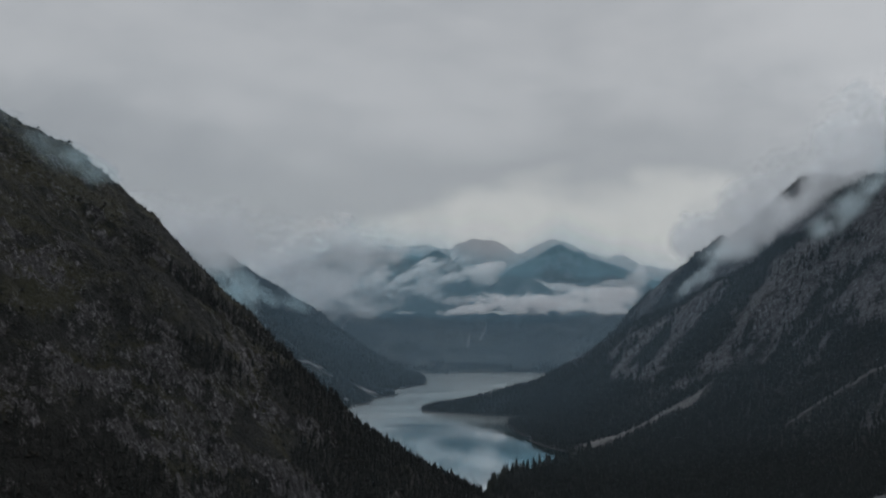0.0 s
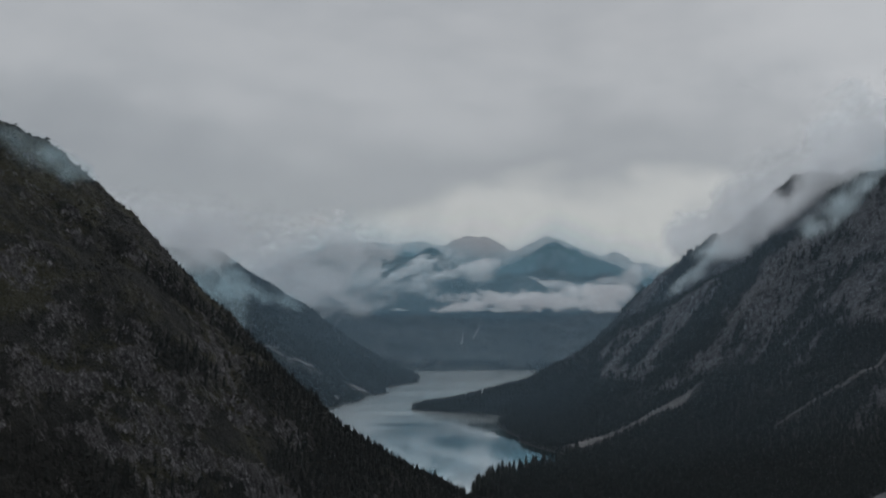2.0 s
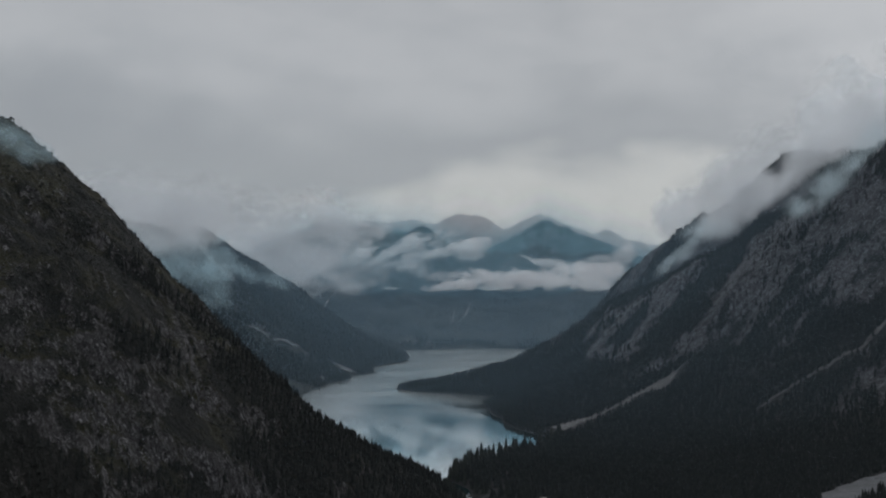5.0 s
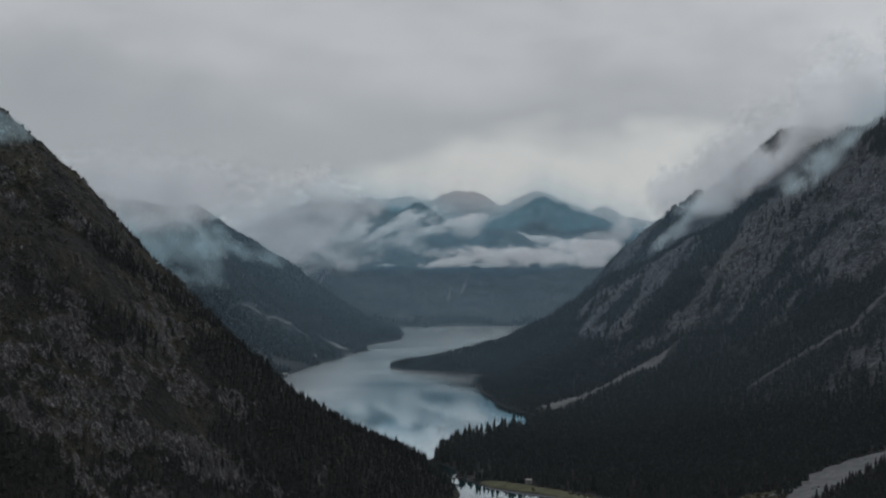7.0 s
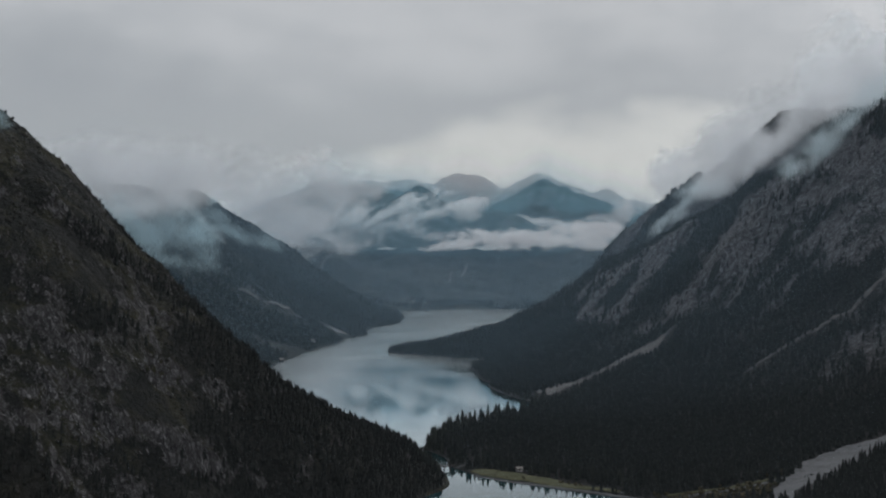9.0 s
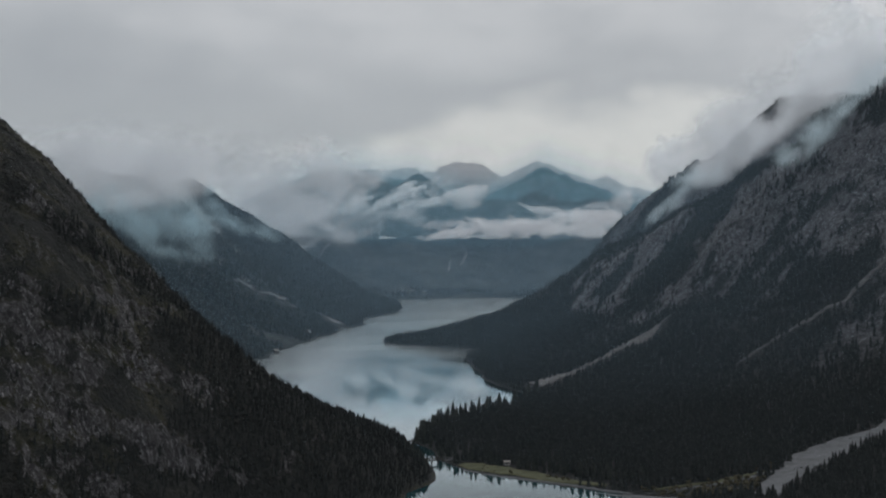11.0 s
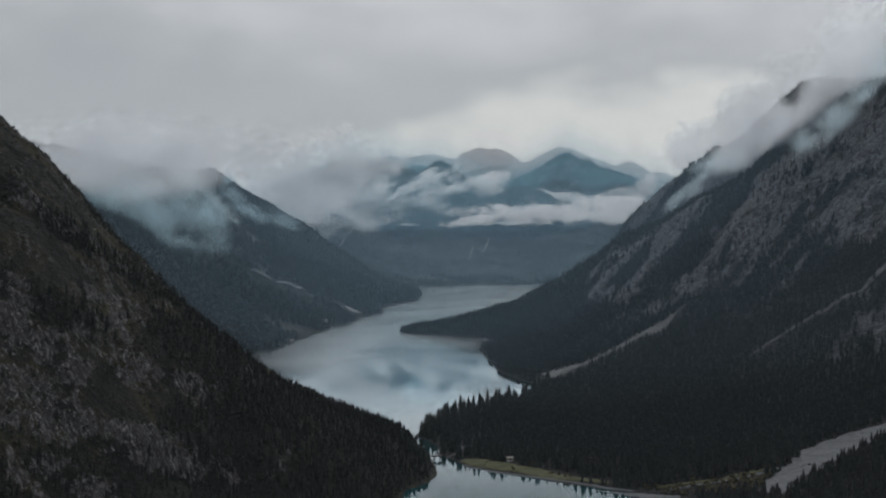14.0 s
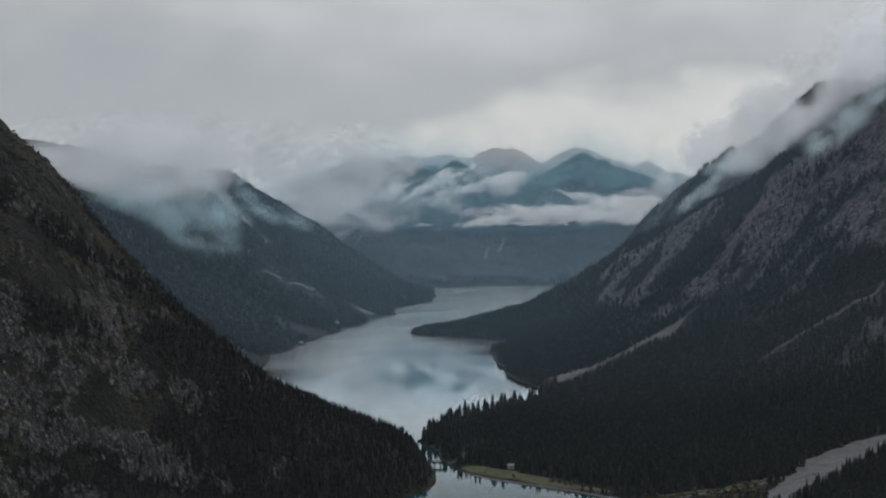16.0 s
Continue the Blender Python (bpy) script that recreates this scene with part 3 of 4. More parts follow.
def ground_sheet():
    bm = bmesh.new()
    bmesh.ops.create_grid(bm, x_segments=80, y_segments=80, size=6000)
    for v in bm.verts:
        v.co.z = -14 + 2 * noise.noise(v.co * 0.002)
    me = bpy.data.meshes.new("ground")
    bm.to_mesh(me)
    me.materials.append(BED)
    return tagged(new("ground", me), "silty valley floor under the lake", "ground", "", "structure")


ground_sheet()

near_mountain = terrain("mountain_near", near_left, np.arange(-640, 30, 1.4), np.arange(400, 1090, 1.4), ROCK_NEAR, "steep dark mountainside with pale limestone bands and brown turf", bare=crag)
terrain("mountain_crag", right, np.arange(-80, 820, 4.0), np.arange(640, 2120, 4.0), ROCK_RIGHT, "broad wooded mountain flank with grey crags above the lake", bare=right_bare)
terrain("mountain_behind", right_back, np.arange(250, 1100, 4.5), np.arange(1980, 3300, 4.5), ROCK_RIGHT, "jagged wooded ridge wrapped in cloud", bare=lambda x, y: step(fbm(x, y, 90, 4, 0.6, 34), -0.15, 0.25))
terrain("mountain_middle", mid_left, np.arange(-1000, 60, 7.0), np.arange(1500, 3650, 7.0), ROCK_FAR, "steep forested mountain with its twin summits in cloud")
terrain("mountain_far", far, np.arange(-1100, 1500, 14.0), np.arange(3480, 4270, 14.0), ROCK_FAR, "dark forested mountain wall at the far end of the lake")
HILLS_FRONT = [(340, 4310, 352, 0.55), (372, 4310, 366, 0.6), (430, 4310, 346, 0.45), (488, 4310, 322, 0.4), (300, 4310, 330, 0.5), (560, 4310, 296, 0.35), (640, 4310, 280, 0.3),
               (-210, 4310, 345, 0.5), (-300, 4310, 330, 0.4), (-90, 4310, 320, 0.45), (60, 4310, 300, 0.4)]
HILLS = [(52, 4430, 470, 0.75), (15, 4425, 452, 0.8), (84, 4430, 456, 0.9), (-25, 4425, 428, 0.7), (-60, 4420, 385, 0.6), (-250, 4420, 395, 0.4), (-150, 4420, 392, 0.5), (192, 4440, 392, 0.45), (300, 4440, 370, 0.4), (-420, 4420, 370, 0.35),
         (640, 4440, 320, 0.3)]
BLUE = [(610, 4650, 524, 0.62), (674, 4650, 494, 0.5), (740, 4640, 466, 0.45), (799, 4650, 440, 0.4), (924, 4650, 402, 0.35), (500, 4650, 455, 0.6), (-189, 4600, 512, 0.45), (-100, 4600, 482, 0.4), (-310, 4600, 510, 0.4)]
PALE = [(250, 4810, 558, 0.6), (300, 4810, 553, 0.6), (340, 4810, 541, 0.6), (200, 4810, 540, 0.6), (160, 4810, 513, 0.5), (584, 4810, 562, 0.6), (550, 4810, 540, 0.5), (494, 4810, 515, 0.4),
        (630, 4810, 545, 0.5), (700, 4810, 515, 0.4), (926, 4830, 490, 0.6), (992, 4830, 455, 0.3), (7, 4810, 538, 0.4), (70, 4810, 525, 0.4), (1070, 4830, 452, 0.3), (-150, 4810, 520, 0.3)]

# far summits
for k, tops in enumerate((HILLS_FRONT, HILLS)):
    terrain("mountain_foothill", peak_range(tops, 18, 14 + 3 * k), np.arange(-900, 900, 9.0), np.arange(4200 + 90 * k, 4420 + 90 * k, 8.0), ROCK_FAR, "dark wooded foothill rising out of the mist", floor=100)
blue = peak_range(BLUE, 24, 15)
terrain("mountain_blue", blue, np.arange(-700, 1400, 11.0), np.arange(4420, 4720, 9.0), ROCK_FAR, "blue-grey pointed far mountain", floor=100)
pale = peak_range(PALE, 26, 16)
terrain("mountain_pale", pale, np.arange(-700, 1500, 11.0), np.arange(4650, 4880, 9.0), ROCK_PALE, "pale bare rocky far range, lightened for haze", floor=150)


def land(x, y):
    """The highest land at a place."""
    h = np.full(np.shape(x), -10.0)
    for fn, x0, x1, y0, y1 in ((NEAR_LEFT.base, -640, 30, 230, 1060), (RIGHT.base, -80, 820, 640, 2120), (RIGHT_BACK.base, 250, 1100, 1980, 3300),
                               (MID_LEFT.base, -1000, 60, 1500, 3650), (FAR.base, -1100, 1500, 3480, 4270)):
        inside = (x > x0) & (x < x1) & (y > y0) & (y < y1)
        if inside.any():
            h = np.where(inside, np.maximum(h, fn(x, y)), h)
    return h


# ---- forest ----
CHUTE_A = [(140, 1314), (152, 1318), (176, 1334), (200, 1342), (220, 1356), (246, 1374), (270, 1386), (288, 1386), (305, 1394), (321, 1400), (337, 1408)]
WIDE_A = [38, 34, 22, 16, 13, 13, 20, 36, 18, 5, 1]
CHUTE_B = [(335, 1146), (351, 1151), (398, 1167), (437, 1172), (464, 1174), (491, 1179), (540, 1196)]
WIDE_B = [1, 4, 5, 6, 6, 6, 5]
STRANDS = (([(106, 751), (125, 739), (145, 731), (162, 724)], [3, 9, 13, 8]), ([(158, 744), (184, 750), (210, 757), (234, 768), (252, 778)], [3, 4, 4, 6, 9]), ([(192, 712), (206, 718), (222, 720)], [4, 6, 8]))
FLATS = [(128, 744), (158, 740), (190, 742), (222, 746)]
WIDE_FLATS = [16, 30, 40, 40]
BEACH = [(16, 836), (40, 812), (66, 793), (92, 776), (116, 757), (132, 744)]
RIVER = [(222, 714), (232, 731), (268, 780), (306, 828), (349, 854), (410, 885), (470, 900)]
WIDE_RIVER = [14, 17, 30, 36, 28, 22, 20]
MEADOW_LINE = [(18, 852), (30, 839), (49, 821), (89, 791), (120, 767)]
WIDE_MEADOW = [8, 19, 19, 14, 5]
GRASS_LINE = [(150, 752), (177, 758), (197, 759), (225, 771), (245, 782)]
WIDE_GRASS = [3, 5, 6, 6, 4]
PATH_LINE = [(3, 868), (9, 872), (14, 882), (17, 900)]
LEFT_WOODS = (([(-258, 722), (-245, 728), (-226, 742), (-210, 752)], 13), ([(-183, 782), (-165, 800), (-150, 730)], 26), ([(-241, 641), (-231, 650), (-220, 666)], 8), ([(-220, 560), (-203, 584), (-183, 601), (-160, 613)], 10), ([(-186, 722), (-171, 718), (-154, 705), (-138, 681)], 18), ([(-150, 650), (-120, 720)], 24), ([(-305, 492), (-286, 502), (-262, 520), (-239, 540)], 15), ([(-40, 830), (-75, 850), (-105, 810), (-118, 760)], 32))


def right_wood(x, y, z, slope):
    p = 0.97 * step(z, 0.25, 0.8) * step(np.hypot(x - 52, y - 836), 6, 9)
    for line, wide, shade in ((CHUTE_A, WIDE_A, 9), (CHUTE_A, WIDE_A, 16), (CHUTE_B, WIDE_B, 7), (RIVER, WIDE_RIVER, 5), (MEADOW_LINE, WIDE_MEADOW, 0), (GRASS_LINE, WIDE_GRASS, 4), (FLATS, WIDE_FLATS, 4)):
        p = p * step(near_strip(x, y + shade, line, wide), 1, 4)
    return p * step(near_line(x, y, PATH_LINE), 3, 5) * (1 - 0.94 * right_bare(x, y, z))


SCARS = ([(-516, 2356), (-470, 2404), (-442, 2426), (-398, 2454), (-365, 2462)], [(-312, 2150), (-292, 2176), (-278, 2192), (-262, 2212)], [(-356, 2104), (-322, 2138)], [(-186, 2351), (-172, 2341), (-150, 2330)])


def clear_of_scars(x, y):
    return np.min([step(near_line(x, y + 12, s), 12, 20) for s in SCARS] + [step(near_line(x, y + 20, SCARS[-1]), 26, 40)], axis=0)


def left_wood(x, y, z, slope):
    low = step(fbm(x, y, 80, 4, 0.55, 22) - 0.011 * (z - 55) - 0.004 * np.maximum(-110 - x, 0) * step(y, 560, 640), -0.35, 0.2)
    mass = np.max([step(near_line(x, y, line) + 8 * fbm(x, y, 30, 3, 0.6, 30), wide + 5, wide - 4) for line, wide in LEFT_WOODS], axis=0)
    return 0.94 * step(z, 0.8, 2) * np.maximum(np.maximum(low * step(z, 150, 90), mass), 0.03 * step(z, 190, 120)) * (1 - 0.95 * crag(x, y))


def left_scrub(x, y, z, slope):
    crest = step(near_line(x, y, NEAR_CREST), 18, 6)
    return np.maximum(0.42 * step(fbm(x, y, 40, 4, 0.6, 23) + 0.1, -0.1, 0.4) * (1 - 0.9 * crag(x, y)), 0.85 * crest) * step(z, 18, 50)


NEAR_CREST = [(-85, 1000), (-118, 990), (-137, 945), (-152, 905), (-162, 858), (-179, 818), (-190, 772), (-211, 768), (-241, 792), (-268, 818), (-296, 842), (-350, 864), (-453, 874)]
# turf lies open where the wood is thin
spots = np.empty(3 * len(near_mountain.data.vertices), np.float32)
near_mountain.data.vertices.foreach_get("co", spots)
spots = spots.reshape(-1, 3).astype(float)
near_mountain.data.attributes.new("turf", "FLOAT", "POINT").data.foreach_set("value", (1 - left_wood(spots[:, 0], spots[:, 1], spots[:, 2], 0)).astype(np.float32))
wood = scatter(right, -70, 760, 660, 2080, 5.0, 31, right_wood)
slope_wood = scatter(near_left, -560, 20, 300, 1000, 4.4, 32, left_wood)
# the trees nearest to the lake's narrows stand singly: the wood's edge along the meadow and the tip of the spur
single = np.zeros(len(wood), bool)
single[np.argsort(near_line(wood[:, 0], wood[:, 1], [(-15, 960), (0, 890), (20, 875), (60, 835), (150, 770)]))[:100]] = True
tall = np.zeros(len(wood), bool)
tall[np.argsort(near_line(wood[:, 0], wood[:, 1], [(-17, 970), (6, 1055), (60, 1140), (128, 1255)]))[:115]] = True
tall &= ~single
spur = np.zeros(len(slope_wood), bool)
spur[np.argsort(near_line(slope_wood[:, 0], slope_wood[:, 1], [(-10, 820), (-30, 900), (-80, 950)]))[:95]] = True
grow("spruce_forest", wood[~(single | tall)], SPRUCES, (7.5, 12), (0.8, 1.15), SPRUCE, "dense dark spruce forest on the lower mountain flank", "forest", 41)
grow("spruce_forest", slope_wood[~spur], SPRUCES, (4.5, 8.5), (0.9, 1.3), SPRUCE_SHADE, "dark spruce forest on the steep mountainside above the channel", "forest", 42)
grow("spruce_forest", scatter(far, -420, 620, 3540, 3760, 8.0, 40, lambda x, y, z, s: 0.8 * step(z, 0.6, 2.0) * step(fbm(x, y, 90, 3, 0.6, 44), -0.3, 0.1)),
     SPRUCES_FAR, (8, 14), (1.1, 1.7), SPRUCE, "dark wood along the low shore at the far lake end", "forest", 49)
crest_trees = scatter(near_left, -460, -110, 740, 900, 4.0, 38, lambda x, y, z, s: 0.7 * step(near_line(x, y, NEAR_CREST), 12, 5) * step(fbm(x, y, 45, 3, 0.6, 39), -0.15, 0.2))
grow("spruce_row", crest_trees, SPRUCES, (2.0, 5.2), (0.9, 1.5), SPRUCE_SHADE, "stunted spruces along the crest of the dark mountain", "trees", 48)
grow("scrub", scatter(near_left, -520, 10, 400, 940, 3.3, 33, left_scrub), BUSHES, (1.0, 3.2), (0.8, 1.3), SCRUB, "brown-green autumn scrub on ledges of the cliff", "shrubs", 43)
grow("spruce_forest", scatter(mid_left, -900, 40, 1600, 3450, 6.4, 34, lambda x, y, z, s: 0.92 * step(z, 1, 3) * step(fbm(x, y, 200, 3, 0.5, 24) + 0.0006 * (200 - z), -0.55, -0.1) * clear_of_scars(x, y)),
     SPRUCES_FAR, (8, 11), (1.2, 1.7), SPRUCE, "distant spruce forest below the misty summits", "forest", 44)
grow("spruce_forest", scatter(right_back, 320, 1000, 2050, 2800, 7.0, 35, lambda x, y, z, s: 0.9 * step(z, 1, 3) * step(fbm(x, y, 90, 4, 0.6, 34), 0.2, -0.1)),
     SPRUCES_FAR, (8, 12), (0.9, 1.4), SPRUCE, "spruce trees along a cloud-wrapped ridge", "forest", 45)

grow("scrub", scatter(right, 105, 330, 660, 800, 3.4, 36, lambda x, y, z, s: 0.75 * step(z, 0.6, 1.2) * np.maximum(step(near_line(x, y, [(240, 790), (290, 850)]), 16, 6), step(near_strip(x, y, FLATS, WIDE_FLATS), 3, -2)) * np.min([step(near_strip(x, y + 3, *q), 0, 2) for q in STRANDS], axis=0) * step(near_strip(x, y, RIVER, WIDE_RIVER), 1, 4) * step(near_strip(x, y, GRASS_LINE, WIDE_GRASS), 0, 2)),
     BUSHES, (1.8, 5.0), (0.8, 1.2), AUTUMN, "low rusty autumn shrubs beside the gravel bed", "shrubs", 46)
strip("gravel_chute", right, CHUTE_A, WIDE_A, CHUTE, "pale gravel chute running down to the shore", "gravel", lift=1.2, seed=3)
strip("gravel_chute", right, CHUTE_B, WIDE_B, CHUTE, "thin grey scree track down the wooded flank", "gravel", lift=1.2, seed=4)
strip("gravel_riverbed", right, RIVER, WIDE_RIVER, GRAVEL, "wide dry pale-grey gravel river bed", "river bed", lift=0.7, seed=5, across=21)
for k, (line, wide) in enumerate(STRANDS):
    strip("gravel_strand", right, line, wide, GRAVEL, "pale gravel strand among autumn shrubs", "gravel", lift=0.6, seed=20 + k)
strip("beach", right, BEACH, [2, 3, 3, 3, 4, 3], GRAVEL, "narrow pale pebble beach below the meadow", "beach", lift=0.5, seed=24)
strip("meadow", right, MEADOW_LINE, WIDE_MEADOW, MEADOW, "narrow olive meadow along the lake shore", "meadow", lift=0.45, seed=6, across=15)
strip("meadow", right, GRASS_LINE, WIDE_GRASS, MEADOW, "strip of yellowed grass at the wood's edge", "meadow", lift=0.5, seed=8)
grow("scrub", scatter(right, 0, 150, 740, 880, 3.0, 37, lambda x, y, z, s: 0.16 * step(z, 0.5, 0.9) * step(near_strip(x, y, MEADOW_LINE, WIDE_MEADOW), 0.5, -1.5) * step(fbm(x, y, 18, 2, 0.5, 31), -0.1, 0.3)),
     BUSHES, (1.5, 4.0), (0.8, 1.2), AUTUMN, "bushes dotted over the shore meadow", "shrubs", 47)
for k, (line, wide) in enumerate(zip(SCARS, (5, 6, 6, 34))):
    strip("scree_scar", mid_left, line, [wide * 0.3, *[wide * 0.8] * (len(line) - 2), wide], SCREE, "pale limestone scar in the distant forest", "scree", lift=2.5, piece=4.0, seed=80 + k)
for k, line in enumerate(([(150, 3920), (158, 3960), (171, 4050)], [(200, 3990), (222, 4050), (240, 4122)], [(-330, 4000), (-300, 4090), (-285, 4150)])):
    strip("scree_scar", far, line, [5, 9, 4], SCREE, "pale scree scar down the far forested wall", "scree", lift=4.0, piece=6.0, seed=90 + k)
strip("gravel_path", right, PATH_LINE, [1.2, 1.3, 1.2, 0.8], GRAVEL, "pale footpath from the bridge into the wood", "path", lift=0.8, seed=7)


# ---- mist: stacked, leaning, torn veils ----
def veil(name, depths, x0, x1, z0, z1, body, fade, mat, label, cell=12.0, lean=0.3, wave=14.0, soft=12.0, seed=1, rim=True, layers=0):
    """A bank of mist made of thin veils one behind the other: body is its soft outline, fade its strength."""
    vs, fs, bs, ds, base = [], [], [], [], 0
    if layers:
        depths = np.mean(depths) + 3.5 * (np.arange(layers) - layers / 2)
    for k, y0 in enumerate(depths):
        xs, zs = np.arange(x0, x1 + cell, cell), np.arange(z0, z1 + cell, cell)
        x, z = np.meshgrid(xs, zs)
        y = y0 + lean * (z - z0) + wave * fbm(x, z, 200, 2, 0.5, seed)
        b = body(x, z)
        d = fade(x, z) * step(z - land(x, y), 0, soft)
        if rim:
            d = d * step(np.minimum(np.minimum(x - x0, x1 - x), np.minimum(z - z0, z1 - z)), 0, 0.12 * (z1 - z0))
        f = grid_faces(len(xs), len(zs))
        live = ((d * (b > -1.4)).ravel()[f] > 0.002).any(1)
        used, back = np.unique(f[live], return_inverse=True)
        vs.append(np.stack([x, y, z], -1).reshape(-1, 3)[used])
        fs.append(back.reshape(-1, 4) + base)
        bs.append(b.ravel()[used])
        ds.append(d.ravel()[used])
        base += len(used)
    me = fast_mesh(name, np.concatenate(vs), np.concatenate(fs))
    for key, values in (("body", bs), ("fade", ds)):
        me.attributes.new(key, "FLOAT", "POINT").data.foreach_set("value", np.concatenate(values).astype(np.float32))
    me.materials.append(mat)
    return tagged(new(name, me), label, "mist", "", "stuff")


def whole(x, z):
    return np.ones(x.shape)


# aerial haze, put in as the tint of thin see-through sheets
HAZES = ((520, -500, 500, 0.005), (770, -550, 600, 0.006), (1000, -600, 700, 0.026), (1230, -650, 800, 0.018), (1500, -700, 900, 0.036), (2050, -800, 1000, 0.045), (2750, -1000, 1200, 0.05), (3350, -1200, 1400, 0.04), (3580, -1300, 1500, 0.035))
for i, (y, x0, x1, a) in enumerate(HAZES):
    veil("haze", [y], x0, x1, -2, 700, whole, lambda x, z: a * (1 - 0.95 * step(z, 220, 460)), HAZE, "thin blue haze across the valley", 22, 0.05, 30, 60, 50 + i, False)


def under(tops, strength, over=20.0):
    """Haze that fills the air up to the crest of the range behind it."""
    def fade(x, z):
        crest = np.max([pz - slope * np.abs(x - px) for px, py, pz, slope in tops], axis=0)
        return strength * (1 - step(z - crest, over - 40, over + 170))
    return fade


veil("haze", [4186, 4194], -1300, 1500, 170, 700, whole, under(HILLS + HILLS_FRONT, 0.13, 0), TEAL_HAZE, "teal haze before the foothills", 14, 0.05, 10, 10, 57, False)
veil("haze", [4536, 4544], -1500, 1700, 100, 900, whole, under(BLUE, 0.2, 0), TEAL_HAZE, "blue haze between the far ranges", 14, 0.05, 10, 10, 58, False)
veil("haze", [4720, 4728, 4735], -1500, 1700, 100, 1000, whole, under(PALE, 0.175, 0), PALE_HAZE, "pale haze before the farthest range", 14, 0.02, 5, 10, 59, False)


def patches(*spots):
    """A soft outline: spots are x, z, half width, half height and slant in degrees."""
    def body(x, z):
        env = np.full(x.shape, -9.0)
        for cx, cz, rx, rz, slant in spots:
            c, s = math.cos(radians(slant)), math.sin(radians(slant))
            u, v = (x - cx) * c + (z - cz) * s, (z - cz) * c - (x - cx) * s
            env = np.maximum(env, 1 - np.sqrt((u / rx) ** 2 + (v / rz) ** 2))
        return np.maximum(env, -2)
    return body


def flat_foot(x, z):
    return step(z + 9 * fbm(x, z, 110, 4, 0.55, 7), 194, 218)


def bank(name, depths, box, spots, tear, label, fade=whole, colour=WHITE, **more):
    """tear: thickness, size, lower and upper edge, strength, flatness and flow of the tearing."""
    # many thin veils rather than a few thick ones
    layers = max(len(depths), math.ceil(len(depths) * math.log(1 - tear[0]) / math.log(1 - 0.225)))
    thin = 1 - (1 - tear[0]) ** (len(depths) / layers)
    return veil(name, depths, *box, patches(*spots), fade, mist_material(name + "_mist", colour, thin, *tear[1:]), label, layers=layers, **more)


# the low bank under the far summits, with a flat foot
bank("mist_bank", [4120, 4140, 4160], (-39, 1005, 170, 387), [(483, 250, 418, 40, 0), (714, 270, 178, 58, 0), (208, 230, 197, 24, 8)], (0.62, 85, -0.05, 0.55, 1.1, 1.8, 4, 9, 0.62, 0.4),
     "low white mist bank lying along the far mountain wall", flat_foot, cell=8, soft=3, wave=8, seed=61)
bank("mist_bank", [4212, 4236, 4260], (-455, 339, 142, 488), [(-132, 260, 246, 76, 12), (13, 318, 213, 49, 28), (-221, 324, 157, 90, 15), (-311, 235, 123, 67, 0), (-42, 378, 168, 31, 25)], (0.6, 95, -0.05, 0.75, 1.7, 2.4, 24, 10, 0.68, 0.75),
     "torn white mist drifting over wooded foothills", cell=8, soft=8, wave=8, seed=62)
bank("mist_bank", [4352, 4364, 4376], (-32, 739, 200, 451), [(215, 380, 134, 35, 12), (580, 323, 163, 21, -5), (169, 334, 143, 35, 14), (140, 275, 138, 23, 20)], (0.55, 95, -0.2, 0.6, 1.2, 2.2, 8, 9, 0.62, 0.5),
     "long white mist streak between two foothills", cell=8, lean=0.15, soft=4, wave=5, seed=73)
bank("mist_bank", [4500, 4515], (87, 1023, 263, 501), [(647, 312, 192, 26, -3), (827, 335, 145, 36, 10), (916, 361, 85, 49, 40)], (0.5, 90, -0.05, 0.6, 1.2, 1.8, 0, 9, 0.62),
     "thin mist at the foot of the blue far mountain", cell=8, lean=0.15, soft=4, wave=6, seed=63)
bank("cloud_bank", [3720, 3800, 3880], (-1695, 160, 119, 802), [(-479, 361, 263, 182, -20), (-320, 306, 201, 121, -25), (-657, 461, 265, 153, -20), (-914, 503, 351, 186, 0), (-279, 429, 161, 91, 0), (-1170, 494, 420, 231, 0)], (0.55, 150, -0.15, 0.85, 1.0, 1.5, 12, 9, 0.62, 0.5),
     "pale cloud filling the side valley behind the forested mountain", lambda x, z: 1 - step(z, 430, 660), GREY, cell=14, soft=30, wave=30, seed=64)
bank("mist_bank", [4556, 4566], (-541, -20, 406, 681), [(-330, 546, 169, 92, -20), (-187, 483, 133, 34, -20)], (0.5, 110, 0.0, 0.6, 1.2, 1.4, -15, 9, 0.64),
     "mist veiling the shoulder of a far range", cell=10, lean=0.1, soft=4, wave=5, seed=74)
# cloud on the twin summits
bank("cloud_bank", [1990, 2030, 2070], (-873, -380, 188, 449), [(-590, 323, 173, 78, -4), (-490, 306, 66, 40, -38), (-690, 297, 147, 85, 0), (-543, 275, 78, 29, 5)], (0.6, 150, -0.45, 0.65, 0.85, 1.2, -15, 8, 0.58, 0.3),
     "grey cloud cap hanging on the forested twin summits", lambda x, z: 1 - step(z, 370, 520), GREY, soft=12, wave=20, seed=65)
bank("mist_bank", [1930, 1955, 1980], (-666, -361, 107, 321), [(-550, 205, 123, 71, -8), (-437, 228, 97, 49, -28), (-616, 221, 97, 81, 0), (-464, 173, 74, 17, -8)], (0.36, 110, -0.35, 1.25, 1.2, 1.1, -35, 9, 0.64, 0.65),
     "teal mist torn over the near shoulder of the wooded mountain", colour=TEAL, cell=8, soft=25, wave=16, seed=75)
